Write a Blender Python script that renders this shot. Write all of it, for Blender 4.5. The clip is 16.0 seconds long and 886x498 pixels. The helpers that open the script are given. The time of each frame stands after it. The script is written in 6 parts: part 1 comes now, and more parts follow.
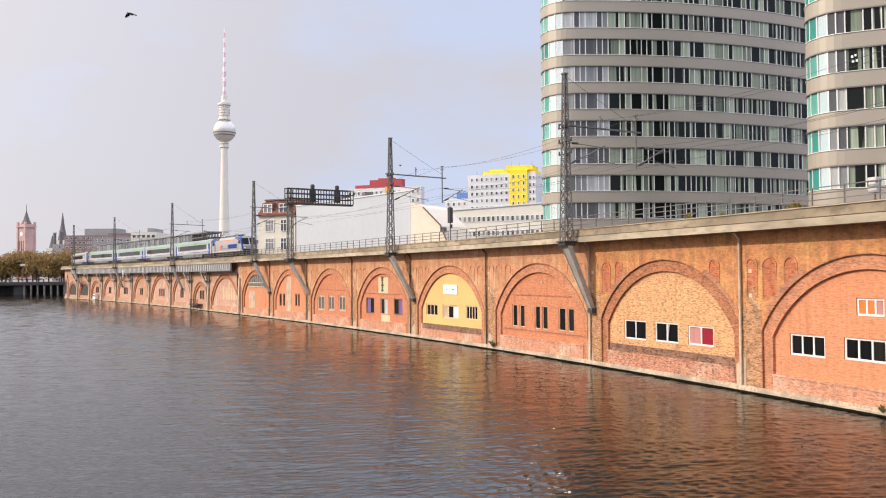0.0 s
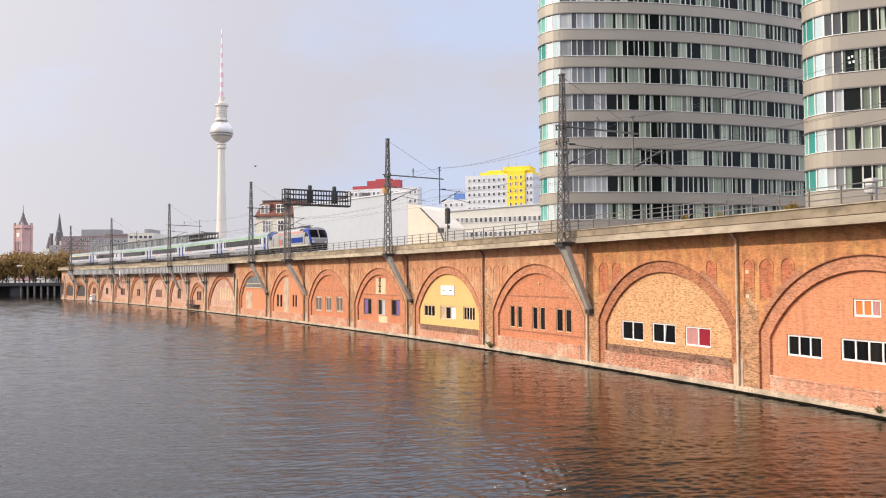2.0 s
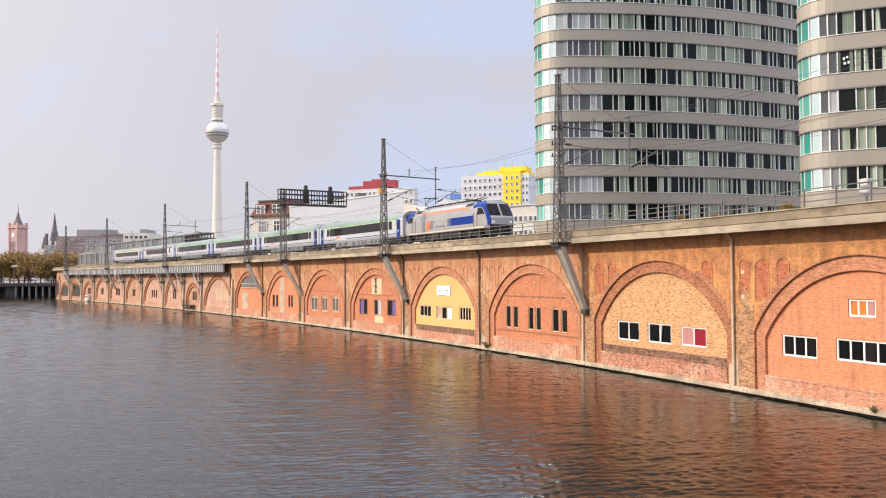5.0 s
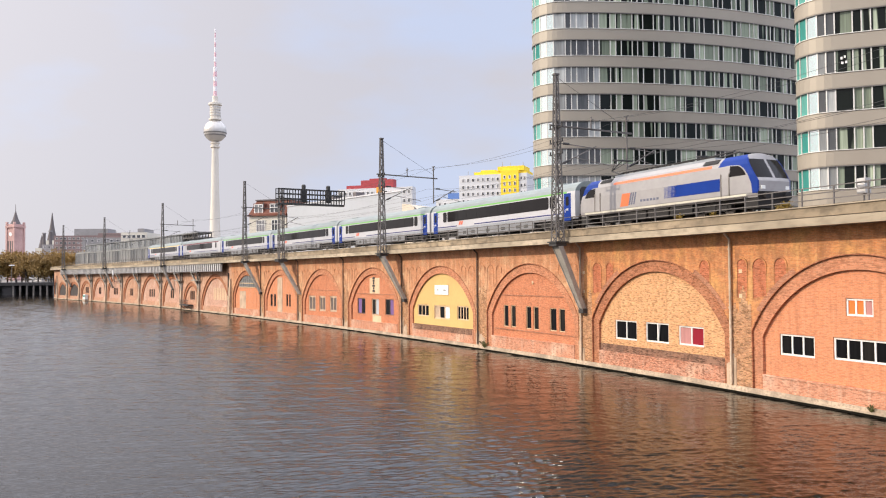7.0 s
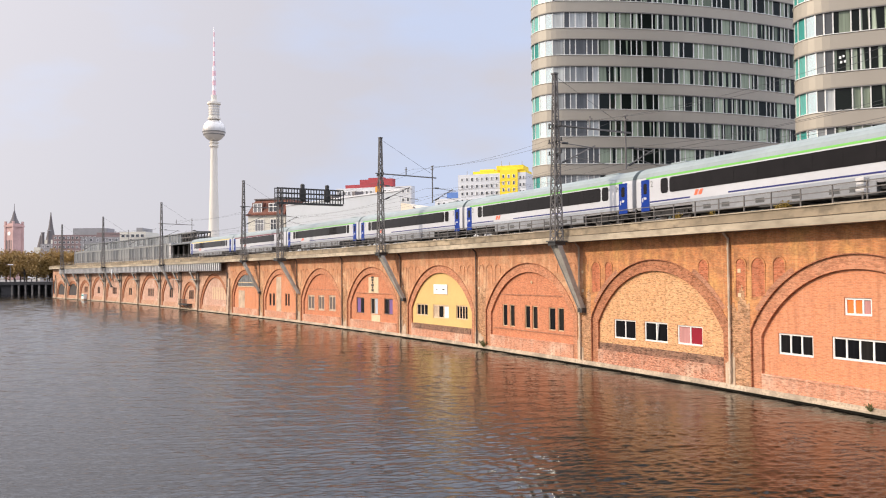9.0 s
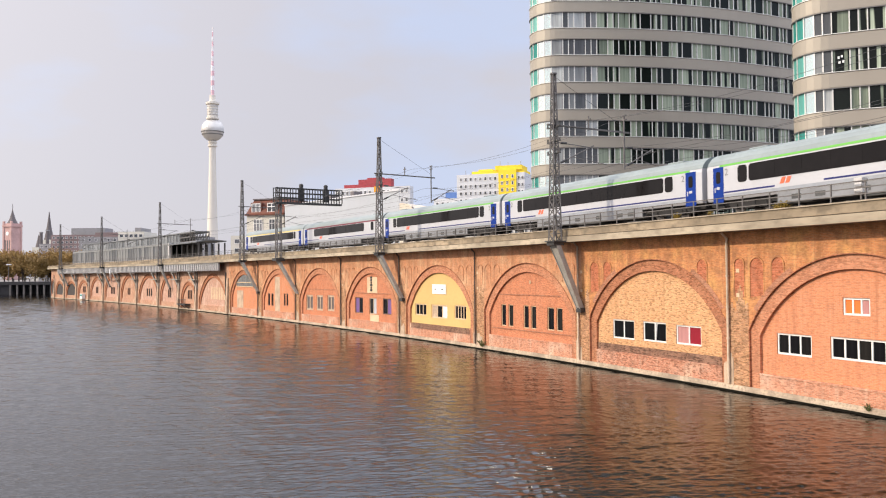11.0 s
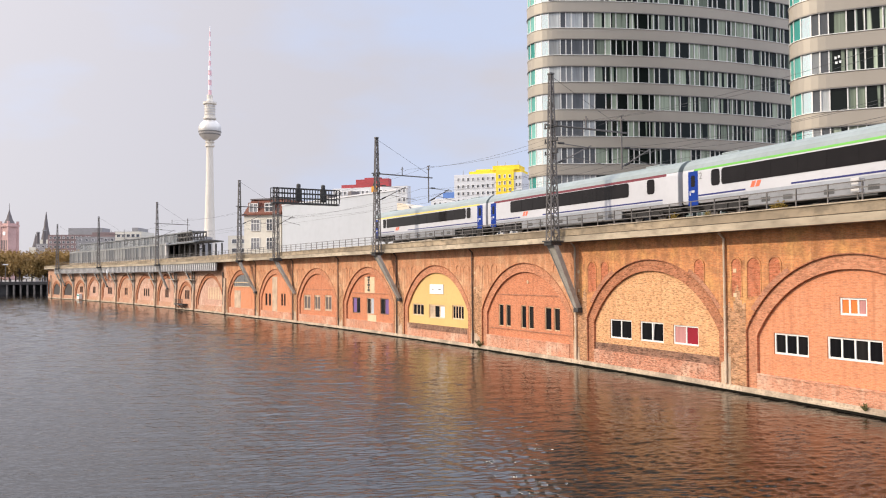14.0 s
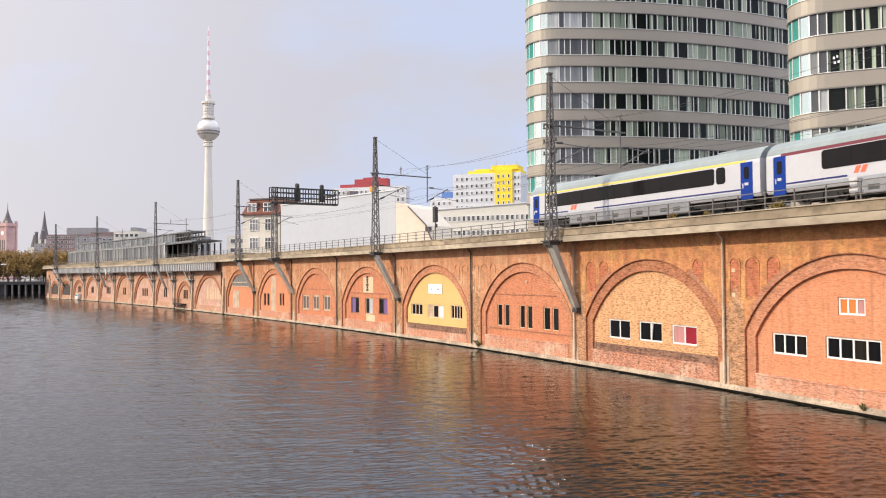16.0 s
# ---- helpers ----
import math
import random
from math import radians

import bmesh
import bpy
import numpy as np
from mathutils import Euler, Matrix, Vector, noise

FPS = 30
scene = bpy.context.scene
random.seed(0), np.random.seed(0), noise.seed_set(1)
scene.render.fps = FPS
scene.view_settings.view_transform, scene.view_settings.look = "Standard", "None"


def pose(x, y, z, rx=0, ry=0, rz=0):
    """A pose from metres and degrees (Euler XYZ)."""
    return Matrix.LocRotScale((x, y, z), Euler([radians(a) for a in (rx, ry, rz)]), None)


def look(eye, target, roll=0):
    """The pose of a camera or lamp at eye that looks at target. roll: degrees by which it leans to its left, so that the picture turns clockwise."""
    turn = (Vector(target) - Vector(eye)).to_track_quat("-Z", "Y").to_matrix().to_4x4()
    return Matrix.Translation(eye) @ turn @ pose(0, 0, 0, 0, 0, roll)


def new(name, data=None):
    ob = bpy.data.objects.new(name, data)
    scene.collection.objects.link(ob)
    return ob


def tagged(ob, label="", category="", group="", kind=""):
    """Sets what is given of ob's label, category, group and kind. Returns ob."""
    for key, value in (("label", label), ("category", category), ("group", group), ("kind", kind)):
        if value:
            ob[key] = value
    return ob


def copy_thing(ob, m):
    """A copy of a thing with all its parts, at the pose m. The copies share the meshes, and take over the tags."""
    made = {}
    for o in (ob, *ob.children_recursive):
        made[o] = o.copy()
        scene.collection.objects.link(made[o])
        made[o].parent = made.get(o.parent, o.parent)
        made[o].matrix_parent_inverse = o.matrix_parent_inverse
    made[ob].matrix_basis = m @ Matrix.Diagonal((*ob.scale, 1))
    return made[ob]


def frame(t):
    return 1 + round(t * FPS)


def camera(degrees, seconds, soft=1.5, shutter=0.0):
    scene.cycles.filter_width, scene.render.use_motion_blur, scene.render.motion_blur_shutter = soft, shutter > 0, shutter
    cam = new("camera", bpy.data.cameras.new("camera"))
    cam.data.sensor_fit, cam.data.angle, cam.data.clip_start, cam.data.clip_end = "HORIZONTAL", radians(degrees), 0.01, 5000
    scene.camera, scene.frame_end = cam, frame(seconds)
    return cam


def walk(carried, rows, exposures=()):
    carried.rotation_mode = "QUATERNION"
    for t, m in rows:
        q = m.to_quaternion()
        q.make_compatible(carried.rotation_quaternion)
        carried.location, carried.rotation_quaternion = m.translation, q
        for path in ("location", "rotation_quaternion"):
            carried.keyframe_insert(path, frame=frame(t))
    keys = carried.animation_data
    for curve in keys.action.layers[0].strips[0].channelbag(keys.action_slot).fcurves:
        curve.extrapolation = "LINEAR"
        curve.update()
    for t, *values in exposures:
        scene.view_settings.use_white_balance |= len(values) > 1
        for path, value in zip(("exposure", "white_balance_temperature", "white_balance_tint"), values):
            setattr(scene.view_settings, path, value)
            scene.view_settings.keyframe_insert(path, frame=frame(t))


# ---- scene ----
# ---- camera and its walk ----
EYE = Vector((0.0, 0.0, 6.919))
cam = camera(55.86, 16.0, soft=1.1, shutter=0.12)


def aim(yaw, pitch):
    """The camera at the bridge's rail, turned to the right and tilted up by degrees."""
    a, b = radians(yaw), radians(pitch)
    return look(EYE, EYE + Vector((math.sin(a) * math.cos(b), math.cos(a) * math.cos(b), math.sin(b))), -0.42)


PAN = [(0, 0.0, 0.0), (0.5, 0.061, 0.016), (1, 0.105, 0.033), (1.5, 0.143, 0.047), (2, 0.180, 0.058), (2.5, 0.221, 0.067),
       (3, 0.266, 0.074), (3.5, 0.315, 0.077), (4, 0.364, 0.078), (6.5, 0.569, 0.036), (7, 0.595, 0.022), (7.5, 0.616, 0.008),
       (8, 0.635, -0.004), (8.5, 0.652, -0.015), (9, 0.668, -0.024), (11.5, 0.790, -0.028), (12, 0.821, -0.024),
       (12.5, 0.853, -0.022), (13, 0.884, -0.022), (13.5, 0.911, -0.025), (14, 0.934, -0.031), (14.5, 0.953, -0.040),
       (15, 0.972, -0.046), (15.5, 0.995, -0.048), (16, 1.025, -0.045)]
walk(cam, [(t, aim(y, 1.707 + p)) for t, y, p in PAN])

# ---- world, sun, exposure ----
SUN_LEFT, SUN_UP = 98.0, 31.0  # degrees left of the view, degrees above the horizon
world = bpy.data.worlds.new("hazy_sky")
scene.world = world
world.use_nodes = True
wn, wl = world.node_tree.nodes, world.node_tree.links
wn.clear()
w_out = wn.new("ShaderNodeOutputWorld")
w_bg = wn.new("ShaderNodeBackground")
w_sky = wn.new("ShaderNodeTexSky")
w_sky.sky_type, w_sky.sun_disc = "NISHITA", False
w_sky.sun_elevation, w_sky.sun_rotation = radians(SUN_UP), radians(-SUN_LEFT)
w_sky.air_density, w_sky.dust_density, w_sky.ozone_density = 1.0, 1.5, 1.0
w_co = wn.new("ShaderNodeTexCoord")
w_map = wn.new("ShaderNodeMapping")
w_map.inputs["Scale"].default_value = (1.6, 1.6, 4.2)
w_no = wn.new("ShaderNodeTexNoise")
w_no.inputs["Scale"].default_value, w_no.inputs["Detail"].default_value = 1.7, 5.0
w_no.inputs["Roughness"].default_value = 0.5
w_ramp = wn.new("ShaderNodeValToRGB")
w_ramp.color_ramp.elements[0].position, w_ramp.color_ramp.elements[1].position = 0.42, 0.60
w_ramp.color_ramp.elements[0].color = (6.5, 7.2, 9.3, 1)
w_ramp.color_ramp.elements[1].color = (6.9, 6.7, 7.35, 1)
w_mix = wn.new("ShaderNodeMixRGB")
w_mix.inputs["Fac"].default_value = 0.9
wl.new(w_co.outputs["Generated"], w_map.inputs["Vector"])
wl.new(w_map.outputs["Vector"], w_no.inputs["Vector"])
# a cloud bank that breaks up downstream
w_side, w_bank = wn.new("ShaderNodeSeparateXYZ"), wn.new("ShaderNodeMath")
w_bank.operation, w_bank.inputs[1].default_value = "MULTIPLY_ADD", -0.34
wl.new(w_co.outputs["Generated"], w_side.inputs["Vector"])
wl.new(w_side.outputs["X"], w_bank.inputs[0])
wl.new(w_no.outputs["Fac"], w_bank.inputs[2])
wl.new(w_bank.outputs["Value"], w_ramp.inputs["Fac"])
wl.new(w_sky.outputs["Color"], w_mix.inputs["Color1"])
wl.new(w_ramp.outputs["Color"], w_mix.inputs["Color2"])
# hazy glow, widest round the sun
w_dot, w_pow, w_gain, w_glow = wn.new("ShaderNodeVectorMath"), wn.new("ShaderNodeMapRange"), wn.new("ShaderNodeMath"), wn.new("ShaderNodeMixRGB")
w_dot.operation, w_gain.operation, w_glow.blend_type = "DOT_PRODUCT", "POWER", "ADD"
w_dot.inputs[1].default_value = (-math.sin(radians(SUN_LEFT)) * math.cos(radians(SUN_UP)), math.cos(radians(SUN_LEFT)) * math.cos(radians(SUN_UP)), math.sin(radians(SUN_UP)))
w_pow.inputs["From Min"].default_value, w_pow.inputs["From Max"].default_value = 0.0, 1.0
w_gain.inputs[1].default_value = 1.6
w_glow.inputs["Color2"].default_value = (5.2, 4.7, 4.2, 1)
wl.new(w_co.outputs["Generated"], w_dot.inputs[0])
wl.new(w_dot.outputs["Value"], w_pow.inputs["Value"])
wl.new(w_pow.outputs["Result"], w_gain.inputs[0])
wl.new(w_gain.outputs["Value"], w_glow.inputs["Fac"])
wl.new(w_mix.outputs["Color"], w_glow.inputs["Color1"])
# a clouded sky is brighter overhead than at the horizon
w_sep, w_high, w_top = wn.new("ShaderNodeSeparateXYZ"), wn.new("ShaderNodeMapRange"), wn.new("ShaderNodeMixRGB")
w_high.inputs["From Min"].default_value, w_high.inputs["From Max"].default_value = 0.322, 0.42
w_high.inputs["To Min"].default_value, w_high.inputs["To Max"].default_value = 0.0, 1.0
w_top.blend_type = "ADD"
w_top.inputs["Color2"].default_value = (11.0, 11.2, 12.6, 1)
wl.new(w_co.outputs["Generated"], w_sep.inputs["Vector"])
wl.new(w_sep.outputs["Z"], w_high.inputs["Value"])
wl.new(w_high.outputs["Result"], w_top.inputs["Fac"])
wl.new(w_glow.outputs["Color"], w_top.inputs["Color1"])
wl.new(w_top.outputs["Color"], w_bg.inputs["Color"])
w_bg.inputs["Strength"].default_value = 0.1
wl.new(w_bg.outputs["Background"], w_out.inputs["Surface"])

sun = new("sun", bpy.data.lights.new("sun", "SUN"))
sun.data.energy, sun.data.angle, sun.data.color = 3.45, radians(0.6), (1.0, 0.86, 0.68)
sun_way = Vector((-math.sin(radians(SUN_LEFT)) * math.cos(radians(SUN_UP)), math.cos(radians(SUN_LEFT)) * math.cos(radians(SUN_UP)),
                  math.sin(radians(SUN_UP))))
sun.matrix_world = look(sun_way * 300, (0, 0, 0))

# ---- materials ----


def shader(name):
    m = bpy.data.materials.new(name)
    m.use_nodes = True
    return m, m.node_tree.nodes, m.node_tree.links, m.node_tree.nodes["Principled BSDF"]


def mixer(n, l, kind, fac, a, b):
    x = n.new("ShaderNodeMixRGB")
    x.blend_type = kind
    for slot, v in (("Fac", fac), ("Color1", a), ("Color2", b)):
        if isinstance(v, (int, float)):
            x.inputs[slot].default_value = v
        elif isinstance(v, tuple):
            x.inputs[slot].default_value = (*v[:3], 1)
        else:
            l.new(v, x.inputs[slot])
    return x.outputs["Color"]


def grain(n, l, scale, detail=4.0, lo=0.35, hi=0.65, stretch=(1, 1, 1), coord="Object"):
    co, mp, no, rg = (n.new("ShaderNode" + k) for k in ("TexCoord", "Mapping", "TexNoise", "MapRange"))
    mp.inputs["Scale"].default_value = stretch
    no.inputs["Scale"].default_value, no.inputs["Detail"].default_value = scale, detail
    rg.inputs["From Min"].default_value, rg.inputs["From Max"].default_value = lo, hi
    l.new(co.outputs[coord], mp.inputs["Vector"])
    l.new(mp.outputs["Vector"], no.inputs["Vector"])
    l.new(no.outputs["Fac"], rg.inputs["Value"])
    return rg.outputs["Result"]


def relief(n, l, p, height, strength, distance=0.02):
    b = n.new("ShaderNodeBump")
    b.inputs["Strength"].default_value, b.inputs["Distance"].default_value = strength, distance
    l.new(height, b.inputs["Height"])
    l.new(b.outputs["Normal"], p.inputs["Normal"])


def plain(name, colour, rough=0.6, metal=0.0, dirt=0.35, big=0.7, small=9.0, dark=0.6, bump=0.15, stretch=(1, 1, 1), spec=0.5):
    """A surface with stains at two scales and a fine relief."""
    m, n, l, p = shader(name)
    shade = tuple(c * dark for c in colour)
    c = mixer(n, l, "MIX", grain(n, l, big, 5, stretch=stretch), colour, tuple(x * (1 - dirt * 0.6) for x in colour))
    fine = grain(n, l, small, 6, 0.45, 0.7, stretch=stretch)
    c = mixer(n, l, "MIX", mixer(n, l, "MULTIPLY", 1.0, fine, (dirt, dirt, dirt)), c, shade)
    l.new(c, p.inputs["Base Color"])
    p.inputs["Roughness"].default_value, p.inputs["Metallic"].default_value = rough, metal
    p.inputs["Specular IOR Level"].default_value = spec
    if bump:
        relief(n, l, p, fine, bump)
    return m


def brickwork(name, a, b, mortar, stain, patch=(0.5, 0.42, 0.32), stained=0.5, patched=0.25, course=0.077, specks=0.6):
    """Brick in courses, with dark weathering, streaks and paler repairs."""
    m, n, l, p = shader(name)
    co, sep, com, br = (n.new("ShaderNode" + k) for k in ("TexCoord", "SeparateXYZ", "CombineXYZ", "TexBrick"))
    l.new(co.outputs["Object"], sep.inputs["Vector"])
    l.new(sep.outputs["X"], com.inputs["X"])
    l.new(sep.outputs["Z"], com.inputs["Y"])
    l.new(com.outputs["Vector"], br.inputs["Vector"])
    br.inputs["Scale"].default_value = 1.0
    br.inputs["Brick Width"].default_value, br.inputs["Row Height"].default_value = course * 3.3, course
    br.inputs["Mortar Size"].default_value, br.inputs["Mortar Smooth"].default_value = 0.006, 0.3
    br.inputs["Bias"].default_value = -0.1
    for slot, v in (("Color1", a), ("Color2", b), ("Mortar", mortar)):
        br.inputs[slot].default_value = (*v, 1)
    c = br.outputs["Color"]
    c = mixer(n, l, "MIX", mixer(n, l, "MULTIPLY", 1.0, grain(n, l, 0.45, 6, 0.5, 0.72), (patched,) * 3), c, patch)
    c = mixer(n, l, "MIX", mixer(n, l, "MULTIPLY", 1.0, grain(n, l, 1.3, 7, 0.46, 0.66), (stained,) * 3), c, stain)
    c = mixer(n, l, "MIX", mixer(n, l, "MULTIPLY", 1.0, grain(n, l, 3.4, 6, 0.52, 0.68), (stained * 0.7,) * 3), c, stain)
    c = mixer(n, l, "MIX", mixer(n, l, "MULTIPLY", 1.0, grain(n, l, 1.1, 4, 0.52, 0.75, (2.5, 2.5, 0.16)), (0.5,) * 3), c,
              tuple(x * 0.55 for x in a))
    c = mixer(n, l, "MIX", mixer(n, l, "MULTIPLY", 1.0, grain(n, l, 0.8, 5, 0.56, 0.72, (3.0, 3.0, 0.3)), (patched * 0.36,) * 3), c,
              tuple(min(0.8, x * 1.15 + 0.06) for x in patch))
    speck = grain(n, l, 1.0, 1.5, 0.53, 0.60, (3.4, 3.4, 11.5))
    c = mixer(n, l, "MIX", mixer(n, l, "MULTIPLY", 1.0, speck, (specks,) * 3), c, tuple(x * 0.38 for x in a))
    light = grain(n, l, 1.0, 1.5, 0.56, 0.64, (4.1, 4.1, 12.7))
    c = mixer(n, l, "MIX", mixer(n, l, "MULTIPLY", 1.0, light, (specks * 0.6,) * 3), c, tuple(min(0.85, x * 1.45 + 0.03) for x in a))
    l.new(c, p.inputs["Base Color"])
    p.inputs["Roughness"].default_value, p.inputs["Specular IOR Level"].default_value = 0.9, 0.2
    relief(n, l, p, br.outputs["Fac"], 0.35, -0.012)
    return m


M = {}
M["brick_spandrel"] = brickwork("brick_spandrel", (0.60, 0.25, 0.10), (0.50, 0.195, 0.08), (0.46, 0.30, 0.18), (0.21, 0.105, 0.06), (0.68, 0.38, 0.13), 0.62, 0.85, specks=0.3)
M["brick_pink"] = brickwork("brick_pink", (0.66, 0.26, 0.13), (0.61, 0.23, 0.11), (0.52, 0.32, 0.22), (0.42, 0.19, 0.11), (0.64, 0.33, 0.2), 0.2, 0.3, specks=0.3)
M["brick_red"] = brickwork("brick_red", (0.61, 0.235, 0.12), (0.54, 0.19, 0.095), (0.46, 0.27, 0.18), (0.30, 0.11, 0.06), (0.56, 0.26, 0.15), 0.3, 0.25, specks=0.4)
M["brick_tan"] = brickwork("brick_tan", (0.70, 0.37, 0.18), (0.62, 0.31, 0.14), (0.52, 0.37, 0.25), (0.40, 0.19, 0.09), (0.68, 0.42, 0.22), 0.25, 0.4, specks=0.7)
M["brick_plinth_pale"] = brickwork("brick_plinth_pale", (0.60, 0.27, 0.165), (0.52, 0.22, 0.13), (0.56, 0.40, 0.29), (0.28, 0.14, 0.09), (0.72, 0.50, 0.37), 0.4, 0.8, specks=0.5)
M["brick_plinth"] = brickwork("brick_plinth", (0.55, 0.24, 0.145), (0.42, 0.165, 0.10), (0.54, 0.40, 0.30), (0.20, 0.10, 0.07), (0.68, 0.46, 0.33), 0.5, 0.7, specks=0.8)
M["brick_band"] = brickwork("brick_band", (0.22, 0.115, 0.075), (0.30, 0.145, 0.09), (0.30, 0.22, 0.16), (0.08, 0.05, 0.04), (0.42, 0.27, 0.19), 0.6, 0.4, specks=0.8)
M["brick_ring"] = brickwork("brick_ring", (0.46, 0.18, 0.09), (0.37, 0.14, 0.07), (0.40, 0.25, 0.16), (0.22, 0.1, 0.06), (0.54, 0.28, 0.16), 0.45, 0.3, specks=0.7)
M["brick_ring_pale"] = brickwork("brick_ring_pale", (0.58, 0.24, 0.13), (0.49, 0.195, 0.10), (0.46, 0.29, 0.19), (0.26, 0.12, 0.075), (0.62, 0.35, 0.22), 0.35, 0.4, specks=0.5)
M["brick_ring_dark"] = brickwork("brick_ring_dark", (0.46, 0.20, 0.115), (0.36, 0.145, 0.085), (0.42, 0.29, 0.2), (0.22, 0.11, 0.07), (0.54, 0.31, 0.19), 0.35, 0.4, specks=0.5)
M["brick_panel"] = brickwork("brick_panel", (0.52, 0.165, 0.08), (0.43, 0.135, 0.065), (0.45, 0.25, 0.15), (0.26, 0.1, 0.06), (0.54, 0.28, 0.15), 0.4, 0.2, specks=0.6)
M["brick_old"] = brickwork("brick_old", (0.50, 0.26, 0.13), (0.38, 0.18, 0.095), (0.46, 0.33, 0.22), (0.15, 0.085, 0.055), (0.54, 0.36, 0.22), 0.5, 0.6, specks=0.8)
M["yellow_render"] = plain("yellow_render", (0.68, 0.45, 0.17), 0.85, dirt=0.16, big=0.35, small=4)
M["plaster"] = plain("plaster", (0.60, 0.44, 0.31), 0.9, dirt=0.6, big=0.8, small=5, dark=0.55)
M["cream_plaster"] = plain("cream_plaster", (0.72, 0.52, 0.33), 0.9, dirt=0.3, big=0.8, small=5)
M["stone"] = plain("stone", (0.62, 0.49, 0.36), 0.85, dirt=0.8, big=0.7, small=6, dark=0.4)
M["algae"] = plain("algae", (0.012, 0.011, 0.008), 0.9, dirt=0.4, small=12, spec=0.1)
M["concrete"] = plain("concrete", (0.46, 0.36, 0.24), 0.85, dirt=0.95, big=0.3, small=2.2, dark=0.34, stretch=(0.6, 0.6, 0.8))
M["concrete_pale"] = plain("concrete_pale", (0.54, 0.445, 0.32), 0.85, dirt=0.8, big=0.25, small=2.2, dark=0.42, stretch=(0.5, 0.5, 1.2))
M["soffit"] = plain("soffit", (0.25, 0.21, 0.17), 0.9, dirt=0.5)
M["ballast"] = plain("ballast", (0.16, 0.13, 0.11), 0.95, dirt=0.7, big=2, small=25, bump=0.6)
M["steel"] = plain("steel", (0.17, 0.155, 0.145), 0.6, 0.2, dirt=0.5, big=1.5, small=14, dark=0.5)
M["steel_brace"] = plain("steel_brace", (0.42, 0.385, 0.335), 0.65, 0.1, dirt=0.5, big=1.1, small=8, dark=0.55)
M["dark_steel"] = plain("dark_steel", (0.055, 0.052, 0.05), 0.55, 0.2, dirt=0.4)
M["rail_steel"] = plain("rail_steel", (0.26, 0.23, 0.20), 0.4, 0.8, dirt=0.4)
M["girder"] = plain("girder", (0.58, 0.56, 0.54), 0.6, dirt=0.4, big=0.8, small=5)
M["pipe"] = plain("pipe", (0.68, 0.54, 0.39), 0.6, 0.0, dirt=0.6, small=6)
M["pipe_dark"] = plain("pipe_dark", (0.13, 0.085, 0.06), 0.7, dirt=0.5, small=6)
M["white_frame"] = plain("white_frame", (0.82, 0.80, 0.76), 0.45, dirt=0.12, bump=0)
M["dark_frame"] = plain("dark_frame", (0.16, 0.10, 0.075), 0.55, dirt=0.3)
M["red_blind"] = plain("red_blind", (0.26, 0.004, 0.018), 0.9, dirt=0.15)
M["pink_blind"] = plain("pink_blind", (0.52, 0.24, 0.22), 0.8, dirt=0.3, stretch=(6, 6, 0.5))
M["violet_blind"] = plain("violet_blind", (0.20, 0.11, 0.30), 0.8, dirt=0.3, stretch=(6, 6, 0.5))
M["pale_blind"] = plain("pale_blind", (0.50, 0.52, 0.56), 0.8, dirt=0.3)
M["grey_pane"] = plain("grey_pane", (0.16, 0.12, 0.10), 0.3, dirt=0.6, big=1.5, small=6, bump=0)
M["orange_blind"] = plain("orange_blind", (0.78, 0.18, 0.03), 0.7, dirt=0.15)
M["sign_white"] = plain("sign_white", (0.86, 0.85, 0.82), 0.5, dirt=0.1, bump=0)
M["gravel"] = plain("gravel", (0.2, 0.18, 0.16), 0.95)


